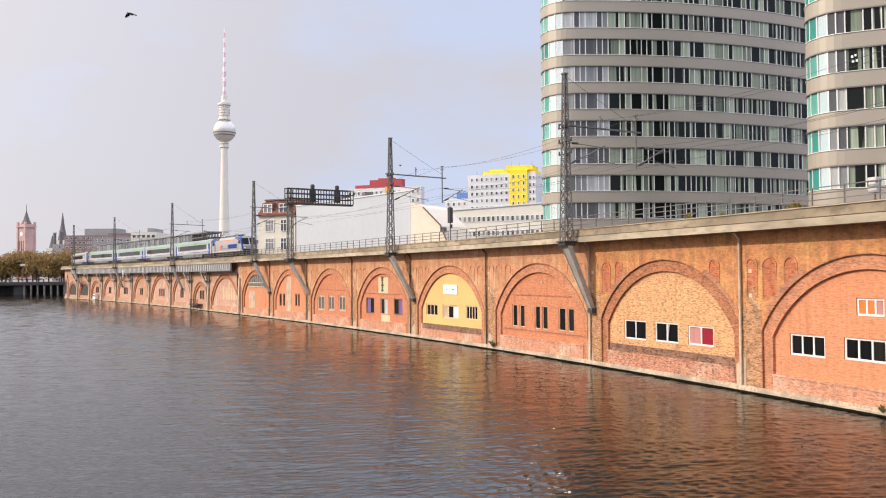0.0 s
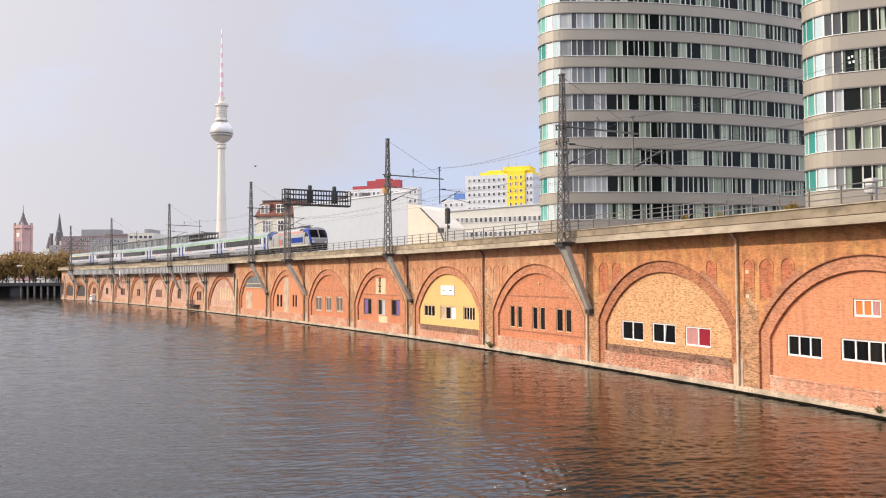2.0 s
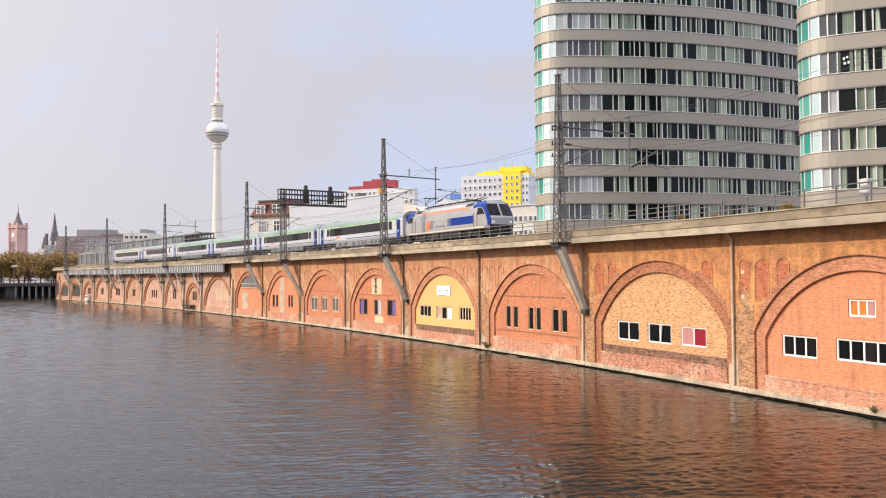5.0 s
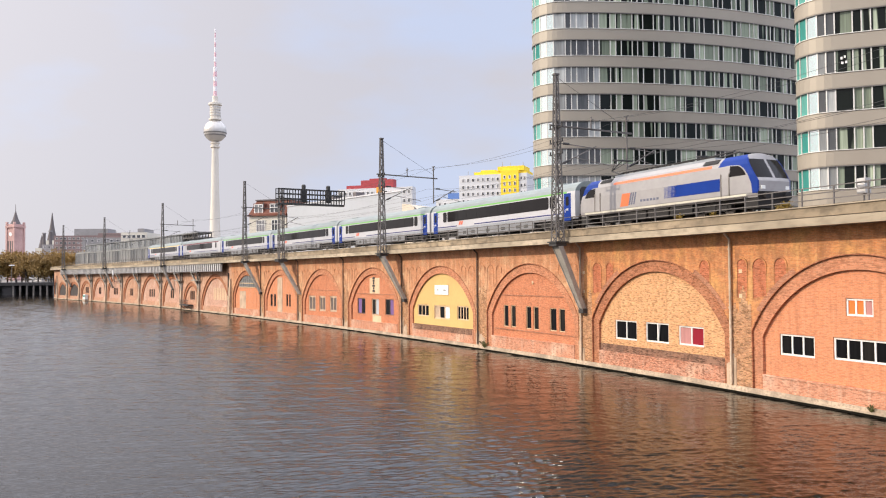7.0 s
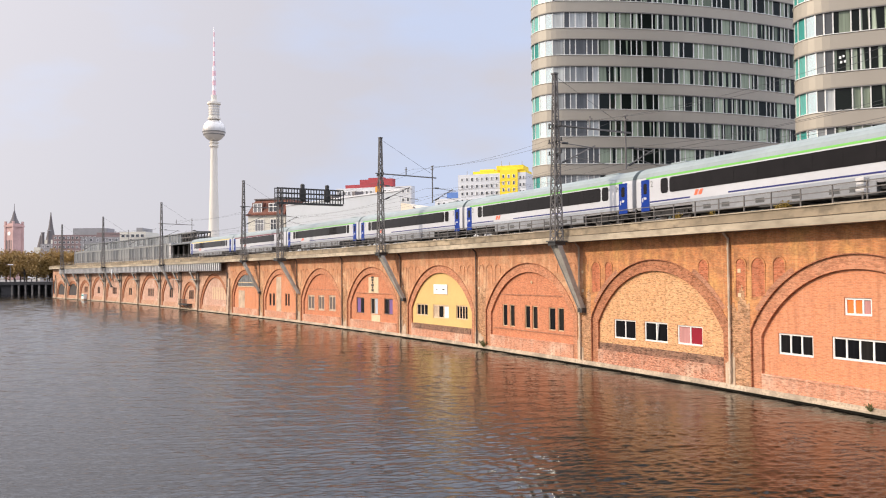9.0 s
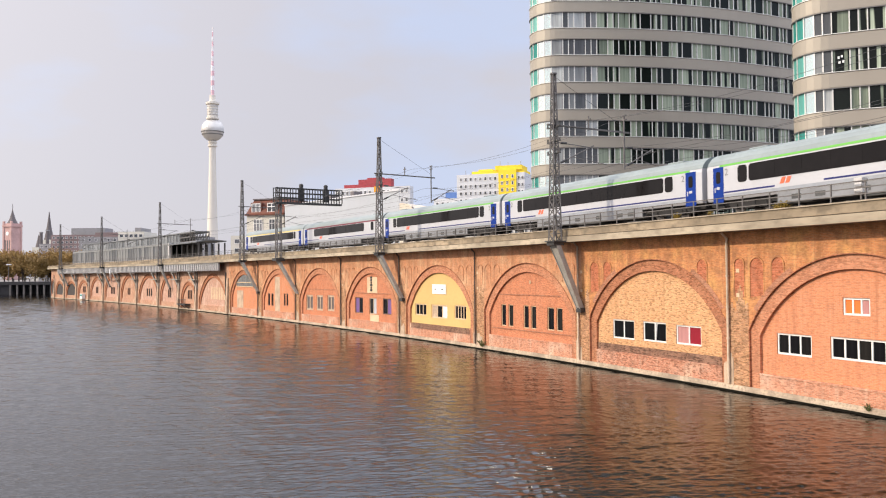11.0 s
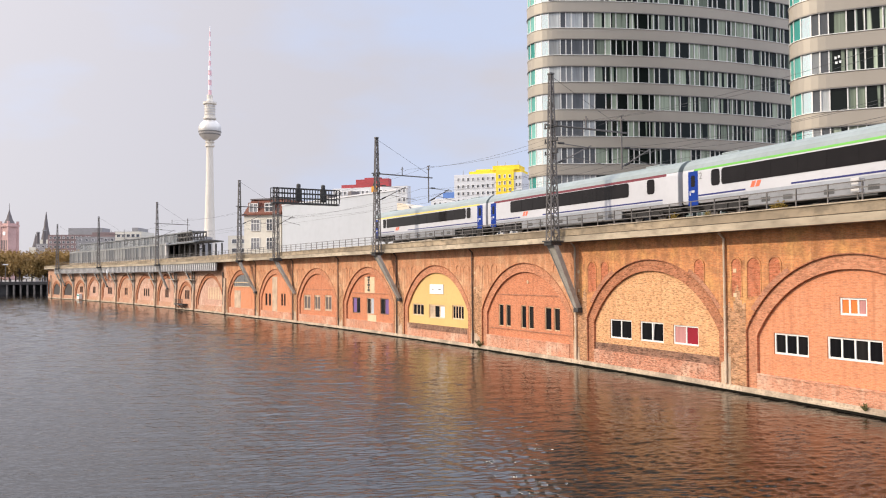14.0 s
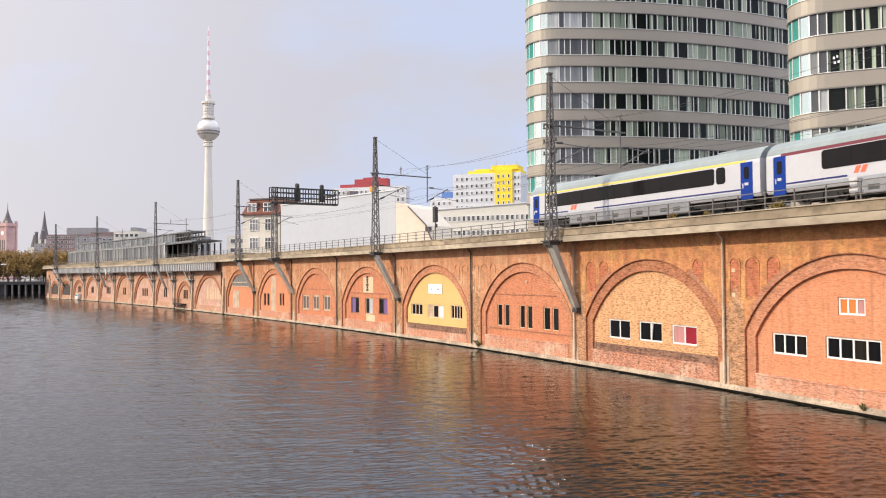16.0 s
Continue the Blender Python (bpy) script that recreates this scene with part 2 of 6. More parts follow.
def glassy(name, dark, pale, spread=0.5, rough=0.06, spec=0.6, drapes=False):
    """Window glass over a room or a curtain, from pane to pane."""
    m, n, l, p = shader(name)
    info, ramp = n.new("ShaderNodeObjectInfo"), n.new("ShaderNodeValToRGB")
    ramp.color_ramp.interpolation = "CONSTANT"
    e = ramp.color_ramp.elements
    e[0].position, e[0].color = 0.0, (*dark, 1)
    e[1].position, e[1].color = spread, (*(0.45 * a + 0.55 * b for a, b in zip(pale, dark)), 1)
    x = e.new(spread + (1 - spread) * 0.5)
    x.color = (*pale, 1)
    l.new(info.outputs["Random"], ramp.inputs["Fac"])
    c = mixer(n, l, "MULTIPLY", 0.45, ramp.outputs["Color"], grain(n, l, 4.0, 3, 0.3, 0.7, (1, 1, 0.05)))
    if drapes:
        # curtains part drawn behind the glass
        co, add, mul, no, su, rg = (n.new("ShaderNode" + k) for k in ("TexCoord", "VectorMath", "VectorMath", "TexNoise", "Math", "MapRange"))
        mul.operation, mul.inputs[1].default_value = "MULTIPLY", (1.0, 1.0, 0.02)
        add.operation, su.operation = "ADD", "MULTIPLY_ADD"
        com = n.new("ShaderNodeCombineXYZ")
        sc = n.new("ShaderNodeMath")
        sc.operation, sc.inputs[1].default_value = "MULTIPLY", 91.0
        l.new(info.outputs["Random"], sc.inputs[0])
        l.new(sc.outputs["Value"], com.inputs["X"])
        l.new(co.outputs["Object"], mul.inputs[0])
        l.new(mul.outputs["Vector"], add.inputs[0])
        l.new(com.outputs["Vector"], add.inputs[1])
        no.inputs["Scale"].default_value, no.inputs["Detail"].default_value = 1.0, 1.0
        l.new(add.outputs["Vector"], no.inputs["Vector"])
        su.inputs[1].default_value, su.inputs[2].default_value = 0.30, -0.15
        l.new(info.outputs["Random"], su.inputs[0])
        tot = n.new("ShaderNodeMath")
        l.new(no.outputs["Fac"], tot.inputs[0])
        l.new(su.outputs["Value"], tot.inputs[1])
        rg.inputs["From Min"].default_value, rg.inputs["From Max"].default_value = 0.495, 0.52
        l.new(tot.outputs["Value"], rg.inputs["Value"])
        folds = mixer(n, l, "MULTIPLY", 0.4, pale, grain(n, l, 9.0, 2, 0.3, 0.7, (1, 1, 0.02)))
        # paler and darker curtains from pane to pane
        spin, part_of = n.new("ShaderNodeMath"), n.new("ShaderNodeMath")
        spin.operation, spin.inputs[1].default_value, part_of.operation = "MULTIPLY", 17.3, "FRACT"
        l.new(info.outputs["Random"], spin.inputs[0])
        l.new(spin.outputs["Value"], part_of.inputs[0])
        tone = mixer(n, l, "MIX", part_of.outputs["Value"], (0.38, 0.42, 0.38), (1.35, 1.4, 1.3))
        folds = mixer(n, l, "MULTIPLY", 1.0, folds, tone)
        c = mixer(n, l, "MIX", rg.outputs["Result"], dark, folds)
    l.new(c, p.inputs["Base Color"])
    p.inputs["Roughness"].default_value, p.inputs["IOR"].default_value = rough, 1.5
    p.inputs["Specular IOR Level"].default_value = spec
    return m


M["dark_glass"] = glassy("dark_glass", (0.008, 0.008, 0.009), (0.02, 0.018, 0.016), 0.6, spec=0.08)
M["office_glass"] = glassy("office_glass", (0.008, 0.011, 0.009), (0.38, 0.42, 0.34), 0.40, spec=0.22, drapes=True)
# panes beside the nose: the sky's reflection is put into their pale colours
M["corner_glass"] = glassy("corner_glass", (0.10, 0.105, 0.11), (0.52, 0.54, 0.53), 0.45, 0.06, 0.6)
M["teal_glass"] = glassy("teal_glass", (0.03, 0.30, 0.25), (0.22, 0.56, 0.48), 0.25, 0.08, 0.5)
M["coated_glass"] = glassy("coated_glass", (0.05, 0.34, 0.28), (0.40, 0.68, 0.58), 0.25, 0.12, 1.0)
M["coated_glass"].node_tree.nodes["Principled BSDF"].inputs["IOR"].default_value = 3.6

# water: its waves are in the sheet
m, n, l, p = shader("river_water")
M["water"] = m
p.inputs["Base Color"].default_value = (0.006, 0.0045, 0.0035, 1)
p.inputs["Roughness"].default_value, p.inputs["IOR"].default_value = 0.08, 1.333
relief(n, l, p, grain(n, l, 6.0, 2, 0.25, 0.75, (0.6, 1.5, 1)), 1.0, 0.006)
M["brick_far"] = brickwork("brick_far", (0.57, 0.31, 0.20), (0.51, 0.265, 0.165), (0.5, 0.36, 0.26), (0.24, 0.13, 0.09), (0.70, 0.50, 0.36), 0.5, 0.8, specks=0.5)
M["brick_rose"] = brickwork("brick_rose", (0.60, 0.35, 0.255), (0.53, 0.295, 0.21), (0.55, 0.4, 0.31), (0.34, 0.19, 0.14), (0.76, 0.56, 0.44), 0.4, 0.8, specks=0.5)
M["brick_mid"] = brickwork("brick_mid", (0.60, 0.275, 0.14), (0.52, 0.225, 0.11), (0.48, 0.33, 0.22), (0.25, 0.12, 0.07), (0.73, 0.47, 0.28), 0.5, 0.85, specks=0.22)
# near-black sheet for the far arches, their inner shade put into the colour
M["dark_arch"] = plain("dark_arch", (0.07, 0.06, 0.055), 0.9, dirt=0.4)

# ---- the viaduct's line ----
# s runs upstream along the foot of the wall; a piece is drawn in x = -s, y = behind the wall, z = above the water


def heading(s):
    q = min(max(s, -40.0), 245.0) / 100
    return 1.9641 + 0.2763 * q - 0.1678 * q * q + 0.0440 * q ** 3 - 0.012 * max(0.0, min(s, 300.0) - 245.0)


STEP, S_LOW = 0.5, -240.0
LINE = [None] * 1240
x, y = 17.3105, 48.3379
for i in range(480, len(LINE)):
    LINE[i] = (x, y)
    a = heading(S_LOW + (i + 0.5) * STEP)
    x, y = x + math.cos(a) * STEP, y + math.sin(a) * STEP
x, y = 17.3105, 48.3379
for i in range(479, -1, -1):
    a = heading(S_LOW + (i + 0.5) * STEP)
    x, y = x - math.cos(a) * STEP, y - math.sin(a) * STEP
    LINE[i] = (x, y)


def spot(s, back=0.0, z=0.0):
    """The place s along the wall, so far behind its face, z above the water."""
    q = (s - S_LOW) / STEP
    i = min(max(int(q), 0), len(LINE) - 2)
    f, a = q - i, heading(s)
    (x0, y0), (x1, y1) = LINE[i], LINE[i + 1]
    return Vector((x0 + (x1 - x0) * f + back * math.sin(a), y0 + (y1 - y0) * f - back * math.cos(a), z))


def stand(s, back=0.0, z=0.0):
    """The pose of a thing there: x downstream along the wall, y behind it."""
    return Matrix.Translation(spot(s, back, z)) @ Matrix.Rotation(heading(s) + math.pi, 4, "Z")


# ---- mesh helpers ----
def block(bm, x0, x1, y0, y1, z0, z1, m=None):
    v = [bm.verts.new((x, y, z)) for x in (x0, x1) for y in (y0, y1) for z in (z0, z1)]
    for f in ((0, 1, 3, 2), (4, 6, 7, 5), (0, 4, 5, 1), (2, 3, 7, 6), (0, 2, 6, 4), (1, 5, 7, 3)):
        bm.faces.new([v[i] for i in f])
    if m is not None:
        for q in v:
            q.co = m @ q.co
    return v


def beam(bm, a, b, w, h=None):
    """A square bar from a to b."""
    a, b = Vector(a), Vector(b)
    d = b - a
    m = Matrix.Translation(a) @ d.to_track_quat("Z", "Y").to_matrix().to_4x4()
    h = h or w
    return block(bm, -w / 2, w / 2, -h / 2, h / 2, 0, d.length, m)


def rod(bm, a, b, r0, r1=None, sides=8):
    a, b = Vector(a), Vector(b)
    d = b - a
    m = Matrix.Translation(a) @ d.to_track_quat("Z", "Y").to_matrix().to_4x4()
    r1 = r0 if r1 is None else r1
    rings = []
    for r, z in ((r0, 0), (r1, d.length)):
        rings.append([bm.verts.new(m @ Vector((math.cos(k * math.tau / sides) * r, math.sin(k * math.tau / sides) * r, z))) for k in range(sides)])
    for k in range(sides):
        bm.faces.new((rings[0][k], rings[0][(k + 1) % sides], rings[1][(k + 1) % sides], rings[1][k]))
    bm.faces.new(rings[0][::-1]), bm.faces.new(rings[1])


def lathe(bm, prof, sides=24, c=(0, 0)):
    rings = [[bm.verts.new((c[0] + r * math.cos(k * math.tau / sides), c[1] + r * math.sin(k * math.tau / sides), z)) for k in range(sides)] for r, z in prof]
    for a, b in zip(rings, rings[1:]):
        for k in range(sides):
            bm.faces.new((a[k], a[(k + 1) % sides], b[(k + 1) % sides], b[k]))
    bm.faces.new(rings[0][::-1]), bm.faces.new(rings[-1])


def long_block(bm, x0, x1, y0, y1, z0, z1, step=2.0):
    """A block in slices along x, so that it can follow the line."""
    n = max(1, round((x1 - x0) / step))
    rings = []
    for i in range(n + 1):
        x = x0 + (x1 - x0) * i / n
        rings.append([bm.verts.new((x, y, z)) for y, z in ((y0, z0), (y1, z0), (y1, z1), (y0, z1))])
    for a, b in zip(rings, rings[1:]):
        for k in range(4):
            bm.faces.new((a[k], a[(k + 1) % 4], b[(k + 1) % 4], b[k]))
    bm.faces.new(rings[0][::-1]), bm.faces.new(rings[-1])


def follow(bm, s, back=0.0, z=0.0):
    """Bends what is drawn in x = -s, y, z onto the viaduct's line, as seen from the pose at s."""
    inv = stand(s, back, z).inverted()
    for v in bm.verts:
        v.co = inv @ spot(-v.co.x, v.co.y, v.co.z)
    return bm


def part(name, bm, material, parent=None, label="", smooth=False, at=None):
    me = bpy.data.meshes.new(name)
    bmesh.ops.recalc_face_normals(bm, faces=bm.faces[:])
    bm.to_mesh(me)
    bm.free()
    me.materials.append(M[material])
    if smooth:
        me.polygons.foreach_set("use_smooth", [True] * len(me.polygons))
    ob = new(name, me)
    ob.parent = parent
    if at is not None:
        ob.matrix_basis = at
    return tagged(ob, label) if label else ob


def again(ob, parent, at, name=None):
    """Another piece on the same mesh."""
    o = new(name or ob.name.split(".")[0], ob.data)
    o.parent, o.matrix_basis = parent, at
    return o


def thing(name, label, category, group="", at=None, kind=""):
    ob = new(name)
    ob.empty_display_size = 0.3
    if at is not None:
        ob.matrix_basis = at
    return tagged(ob, label, category, group, kind)


def B():
    return bmesh.new()


# ---- water and ground ----
bm = B()
for q in ((-2500, -300, -0.15), (400, -300, -0.15), (400, 3800, -0.15), (-2500, 3800, -0.15)):
    bm.verts.new(q)
bm.faces.new(bm.verts)
tagged(part("water", bm, "water"), "dark rippled river water reflecting sky and brick", "water", kind="structure")
# the reach by the viaduct with its wind waves: rings that widen with distance, waves of many lengths
rad = 17.0 * np.exp(np.arange(0, 1150) * 0.0028)
ang = np.radians(np.linspace(-38, 38, 640))
gx, gy = np.outer(rad, np.sin(ang)), np.outer(rad, np.cos(ang))
gz = np.zeros_like(gx)
rs = np.random.RandomState(4)
apart = rad[:, None] * 0.0028
for length, slope in ((0.26, 0.07), (0.36, 0.07), (0.5, 0.05), (0.75, 0.036), (1.2, 0.024), (2.2, 0.014), (4.0, 0.006)):
    for _ in range(7):
        w = length * rs.uniform(0.8, 1.25)
        d = rs.normal(1.5, 0.6)
        amp = slope * 0.56 * w / math.tau
        # short waves fade out where the sheet is too coarse for them
        keep = np.clip(2.2 - 4.0 * apart / w, 0.0, 1.0)
        if length > 1.0:
            # longer waves stand in for the short ones out there
            keep = keep * np.clip(rad[:, None] / 40.0, 1.0, 3.0)
        gz += keep * amp * np.sin((gx * math.cos(d) + gy * math.sin(d)) * math.tau / w + rs.uniform(0, math.tau))
gust = 0.95 + 0.3 * np.sin(gx * 0.11 + 0.7 * np.sin(gy * 0.05)) * np.sin(gy * 0.07 + 1.3)
gz *= gust
nr, na = gx.shape
idx = np.arange(nr * na).reshape(nr, na)
quads = np.stack([idx[:-1, :-1], idx[:-1, 1:], idx[1:, 1:], idx[1:, :-1]], -1).reshape(-1)
me = bpy.data.meshes.new("water")
me.vertices.add(nr * na)
me.vertices.foreach_set("co", np.stack([gx, gy, gz], -1).astype(np.float32).reshape(-1))
me.loops.add(len(quads))
me.loops.foreach_set("vertex_index", quads[::-1].astype(np.int32))
me.polygons.add(len(quads) // 4)
me.polygons.foreach_set("loop_start", np.arange(0, len(quads), 4, dtype=np.int32))
me.polygons.foreach_set("use_smooth", np.ones(len(quads) // 4, dtype=bool))
me.update(calc_edges=True)
me.materials.append(M["water"])
RIPPLES = tagged(new("water", me), "wind-rippled dark river surface beside the viaduct", "water", kind="structure")
bm = B()
edge = [spot(s, 0.5, -1.0) for s in range(-180, 301, 10)]
far = [Vector((-190, 420, -1)), Vector((-700, 700, -1)), Vector((-2500, 900, -1)), Vector((-2500, 3800, -1)), Vector((2500, 3800, -1)), Vector((2500, -300, -1))]
ring = [bm.verts.new(q) for q in edge + far]
top = [bm.verts.new((q.co.x, q.co.y, 3.0)) for q in ring]
bm.faces.new(top)
for k in range(len(ring)):
    j = (k + 1) % len(ring)
    bm.faces.new((ring[k], ring[j], top[j], top[k]))
tagged(part("ground", bm, "gravel"), "city ground behind the viaduct and the far quay", "ground", kind="structure")

# ---- the viaduct: bays with arches ----
SPLIT, RING = 0.6, 0.74


def arch_z(x, c, r, low):
    """The height at x of an arch of radius r whose centre lies at c, low."""
    return low + math.sqrt(max(0.0, r * r - (x - c) ** 2))


def columns(c, a, n=36):
    return [c - a * math.cos(math.pi * k / n) for k in range(n + 1)]


def slab(bm, cells, y0, y1):
    """Upright plates: cells of (x0, x1, bottom at x0, bottom at x1, top at x0, top at x1)."""
    for x0, x1, b0, b1, t0, t1 in cells:
        f = [bm.verts.new(q) for q in ((x0, y0, b0), (x1, y0, b1), (x1, y0, t1), (x0, y0, t0))]
        g = [bm.verts.new(q) for q in ((x0, y1, b0), (x1, y1, b1), (x1, y1, t1), (x0, y1, t0))]
        bm.faces.new(f), bm.faces.new(g[::-1])
        for k in range(4):
            j = (k + 1) % 4
            bm.faces.new((f[k], g[k], g[j], f[j]))


def arched_panel(bm, x0, x1, za, zb, z1, y0, y1):
    """An upright panel with a round head, its foot at za on the one side and zb on the other."""
    r, c = (x1 - x0) / 2, (x0 + x1) / 2
    pts = [(x0, za), (x1, zb)] + [(c + r * math.cos(k * math.pi / 10), z1 - r + r * math.sin(k * math.pi / 10)) for k in range(11)]
    f = [bm.verts.new((x, y0, z)) for x, z in pts]
    g = [bm.verts.new((x, y1, z)) for x, z in pts]
    bm.faces.new(f), bm.faces.new(g[::-1])
    for k in range(len(pts)):
        j = (k + 1) % len(pts)
        bm.faces.new((f[k], g[k], g[j], f[j]))


def arch_band(bm, c, low, h0, r0, h1, r1, y0, y1, n=40, foot=-1.0, f0=-1.0, f1=1.0):
    """A band between two arches on one centre, of half widths h0, h1 and radii r0, r1, with its upright jambs down to the foot."""
    rings = []
    rows = [(h0 * q, arch_z(h0 * q, 0, r0, low), h1 * q, arch_z(h1 * q, 0, r1, low)) for q in (math.sin(math.pi / 2 * (f0 + (f1 - f0) * k / n)) for k in range(n + 1))]
    if foot is not None:
        rows = [(-h0, foot, -h1, foot)] + rows + [(h0, foot, h1, foot)]
    for p, pz, q, qz in rows:
        rings.append([bm.verts.new((c + x, y, z)) for x, z, y in ((p, pz, y0), (q, qz, y0), (q, qz, y1), (p, pz, y1))])
    for p, q in zip(rings, rings[1:]):
        for k in range(4):
            bm.faces.new((p[k], p[(k + 1) % 4], q[(k + 1) % 4], q[k]))
    bm.faces.new(rings[0][::-1]), bm.faces.new(rings[-1])


def arc_strip(bm, c, z, r0, r1, y0, y1, n=10, a0=0.0, a1=math.pi, squash=1.0):
    rings = []
    for k in range(n + 1):
        a = a0 + (a1 - a0) * k / n
        rings.append([bm.verts.new((c + r * math.cos(a), y, z + r * squash * math.sin(a))) for r, y in ((r0, y0), (r1, y0), (r1, y1), (r0, y1))])
    for p, q in zip(rings, rings[1:]):
        for k in range(4):
            bm.faces.new((p[k], p[(k + 1) % 4], q[(k + 1) % 4], q[k]))
    bm.faces.new(rings[0][::-1]), bm.faces.new(rings[-1])


def steps(bm, x0, x1, y, top, play, seed):
    """A facing with a toothed, uneven top edge."""
    n = max(2, int((x1 - x0) / 0.125))
    for k in range(n):
        a, b = x0 + (x1 - x0) * k / n, x0 + (x1 - x0) * (k + 1) / n
        h = top + play * noise.noise((seed * 1.7, k * 0.33, 0.5))
        block(bm, a, b, y, 0.02, 0.2, 0.2 + round((h - 0.2) / 0.077) * 0.077)


def bay(number, s0, s1, c, a, infill, ring="brick_ring", openings=(), plinth=1.3, apex=7.74, pipe=True, face="brick_spandrel"):
    """One arch of the viaduct between the pillars at s0 and s1: wall, ring, filling, plinth, pipe."""
    r = a * 1.15
    low = apex - r
    x0, x1, xc = -s1, -s0, -c
    mid = (s0 + s1) / 2
    root = thing("wall_%d" % number, "weathered orange brick viaduct arch standing in the river", "brick arch", "viaduct arches", stand(mid), "structure")
    ai, ri = a - RING * 0.9, r - RING
    cols = columns(xc, a)
    cells = [(x0, cols[0], -1, -1, 9.2, 9.2), (cols[-1], x1, -1, -1, 9.2, 9.2)]
    cells += [(p, q, arch_z(p, xc, r, low), arch_z(q, xc, r, low), 9.2, 9.2) for p, q in zip(cols, cols[1:])]
    bm = B()
    slab(bm, cells, 0.0, SPLIT)
    part("spandrel_wall", follow(bm, mid), face, root)
    bm = B()
    arch_band(bm, xc, low, ai, ri, a, r, 0.09, 0.7)
    part("arch_ring", follow(bm, mid), ring, root)
    bm = B()
    arch_band(bm, xc, low, a - 0.01, r - 0.01, a + 0.05, r + 0.05, -0.04, 0.10)
    part("hood_moulding", follow(bm, mid), "brick_ring", root)
    if pipe:
        # courses laid along the arch's back
        for f in ((-0.72, -0.36), (0.36, 0.72)):
            bm = B()
            arch_band(bm, xc, low, a + 0.06, r + 0.06, a + 0.36, r + 0.36, -0.016, 0.05, 12, None, *f)
            part("back_course", follow(bm, mid), "brick_ring_dark" if number < 5 else face, root)
    # filling with its openings
    wins = [(-q[1] if q[0] < q[1] else -q[0], -q[0] if q[0] < q[1] else -q[1], q[2], q[3]) for q in openings]
    xs = sorted(set(columns(xc, ai, 30)) | {q for w in wins for q in w[:2]})
    cells = []
    for p, q in zip(xs, xs[1:]):
        m = (p + q) / 2
        base = 0.0
        for w in sorted((w for w in wins if w[0] < m < w[1]), key=lambda w: w[2]):
            cells.append((p, q, base, base, w[2], w[2]))
            base = w[3]
        cells.append((p, q, base, base, max(base, arch_z(p, xc, ri, low)), max(base, arch_z(q, xc, ri, low))))
    bm = B()
    slab(bm, cells, 0.26, 0.56)
    part("arch_filling", follow(bm, mid), infill, root)
    bm = B()
    long_block(bm, xc - ai, xc + ai, 0.06, 0.5, -1, plinth)
    long_block(bm, xc - ai, xc + ai, 0.03, 0.5, plinth, plinth + 0.09)
    part("plinth", follow(bm, mid), "brick_far" if face == "brick_far" else "brick_plinth" if number == 4 else "brick_plinth_pale", root)
    # pillar plaster, pipe and blind niches
    if pipe:
        bm = B()
        steps(bm, x1 - 0.8, x1 - 0.02, -0.035, 1.7, 1.1, s0)
        if number > 4:
            steps(bm, x0 + 0.02, x0 + 0.8, -0.035, 1.3, 0.9, s0 + 7)
        part("pillar_plaster", follow(bm, mid), "plaster", root)
        bm = B()
        q = x1 + 0.05 - 0.35
        rod(bm, (q, -0.14, 0.45), (q, -0.14, 8.85), 0.075)
        rod(bm, (q, -0.14, 8.83), (q - 0.12, -0.42, 9.19), 0.075)
        for z in (1.2, 3.0, 4.8, 6.6, 8.2):
            rod(bm, (q, -0.14, z), (q, -0.14, z + 0.12), 0.10)
        part("drainpipe", follow(bm, mid), "pipe" if number < 6 else "pipe_dark", root, "rusty drainpipe")
        for p, q in ((xc + a + 0.06, x1), (x0, xc - a - 0.06)):
            bm = B()
            steps(bm, p, q, -0.014, 5.2, 1.6, s0 + p)
            part("pillar_facing", follow(bm, mid), "brick_old", root)
        for off, w in ((7.75, 0.75), (6.4, 0.98), (4.85, 0.82)):
            for e in (-1, 1):
                n0, n1 = xc + e * off - w / 2, xc + e * off + w / 2
                if n0 < x0 + 0.12 or n1 > x1 - 0.55:
                    continue
                za, zb = (max(5.45 if number < 5 else 5.95, arch_z(q, xc, r, low) + 0.42) for q in (n0, n1))
                if max(za, zb) > 7.66 - w / 2:
                    continue
                bm = B()
                arched_panel(bm, n0, n1, za, zb, 7.66, -0.006, 0.05)
                part("blind_niche", follow(bm, mid), "brick_panel" if number < 5 else face, root)
                bm = B()
                arc_strip(bm, (n0 + n1) / 2, 7.66 - w / 2, w / 2, w / 2 + 0.09, -0.05, 0.02)
                block(bm, n0 - 0.06, n0, -0.03, 0.02, za, 7.66 - w / 2)
                block(bm, n1, n1 + 0.06, -0.03, 0.02, zb, 7.66 - w / 2)
                part("niche_hood", follow(bm, mid), face, root)
    else:
        # a pale buttress with a dark pipe beside it
        bm = B()
        for k in range(4):
            block(bm, x1 - 0.9 + 0.04 * k, x1 - 0.02, -0.42 + 0.06 * k, 0.02, 0.2 + 1.55 * k, 1.75 + 1.55 * k)
        part("buttress", follow(bm, mid), "plaster", root)
        bm = B()
        rod(bm, (x1 - 1.15, -0.2, 0.3), (x1 - 1.15, -0.2, 7.4), 0.13)
        part("drainpipe", follow(bm, mid), "dark_steel", root, "dark drainpipe")
    bm = B()
    long_block(bm, x0, x1, -0.16, 0.3, 0.12, 0.24)
    long_block(bm, x0, x1, -0.09, 0.3, 0.24, 0.40)
    part("foot_stone", follow(bm, mid), "stone", root)
    bm = B()
    long_block(bm, x0, x1, -0.12, 0.3, -1, 0.118)
    part("tide_mark", follow(bm, mid), "algae", root)
    return root


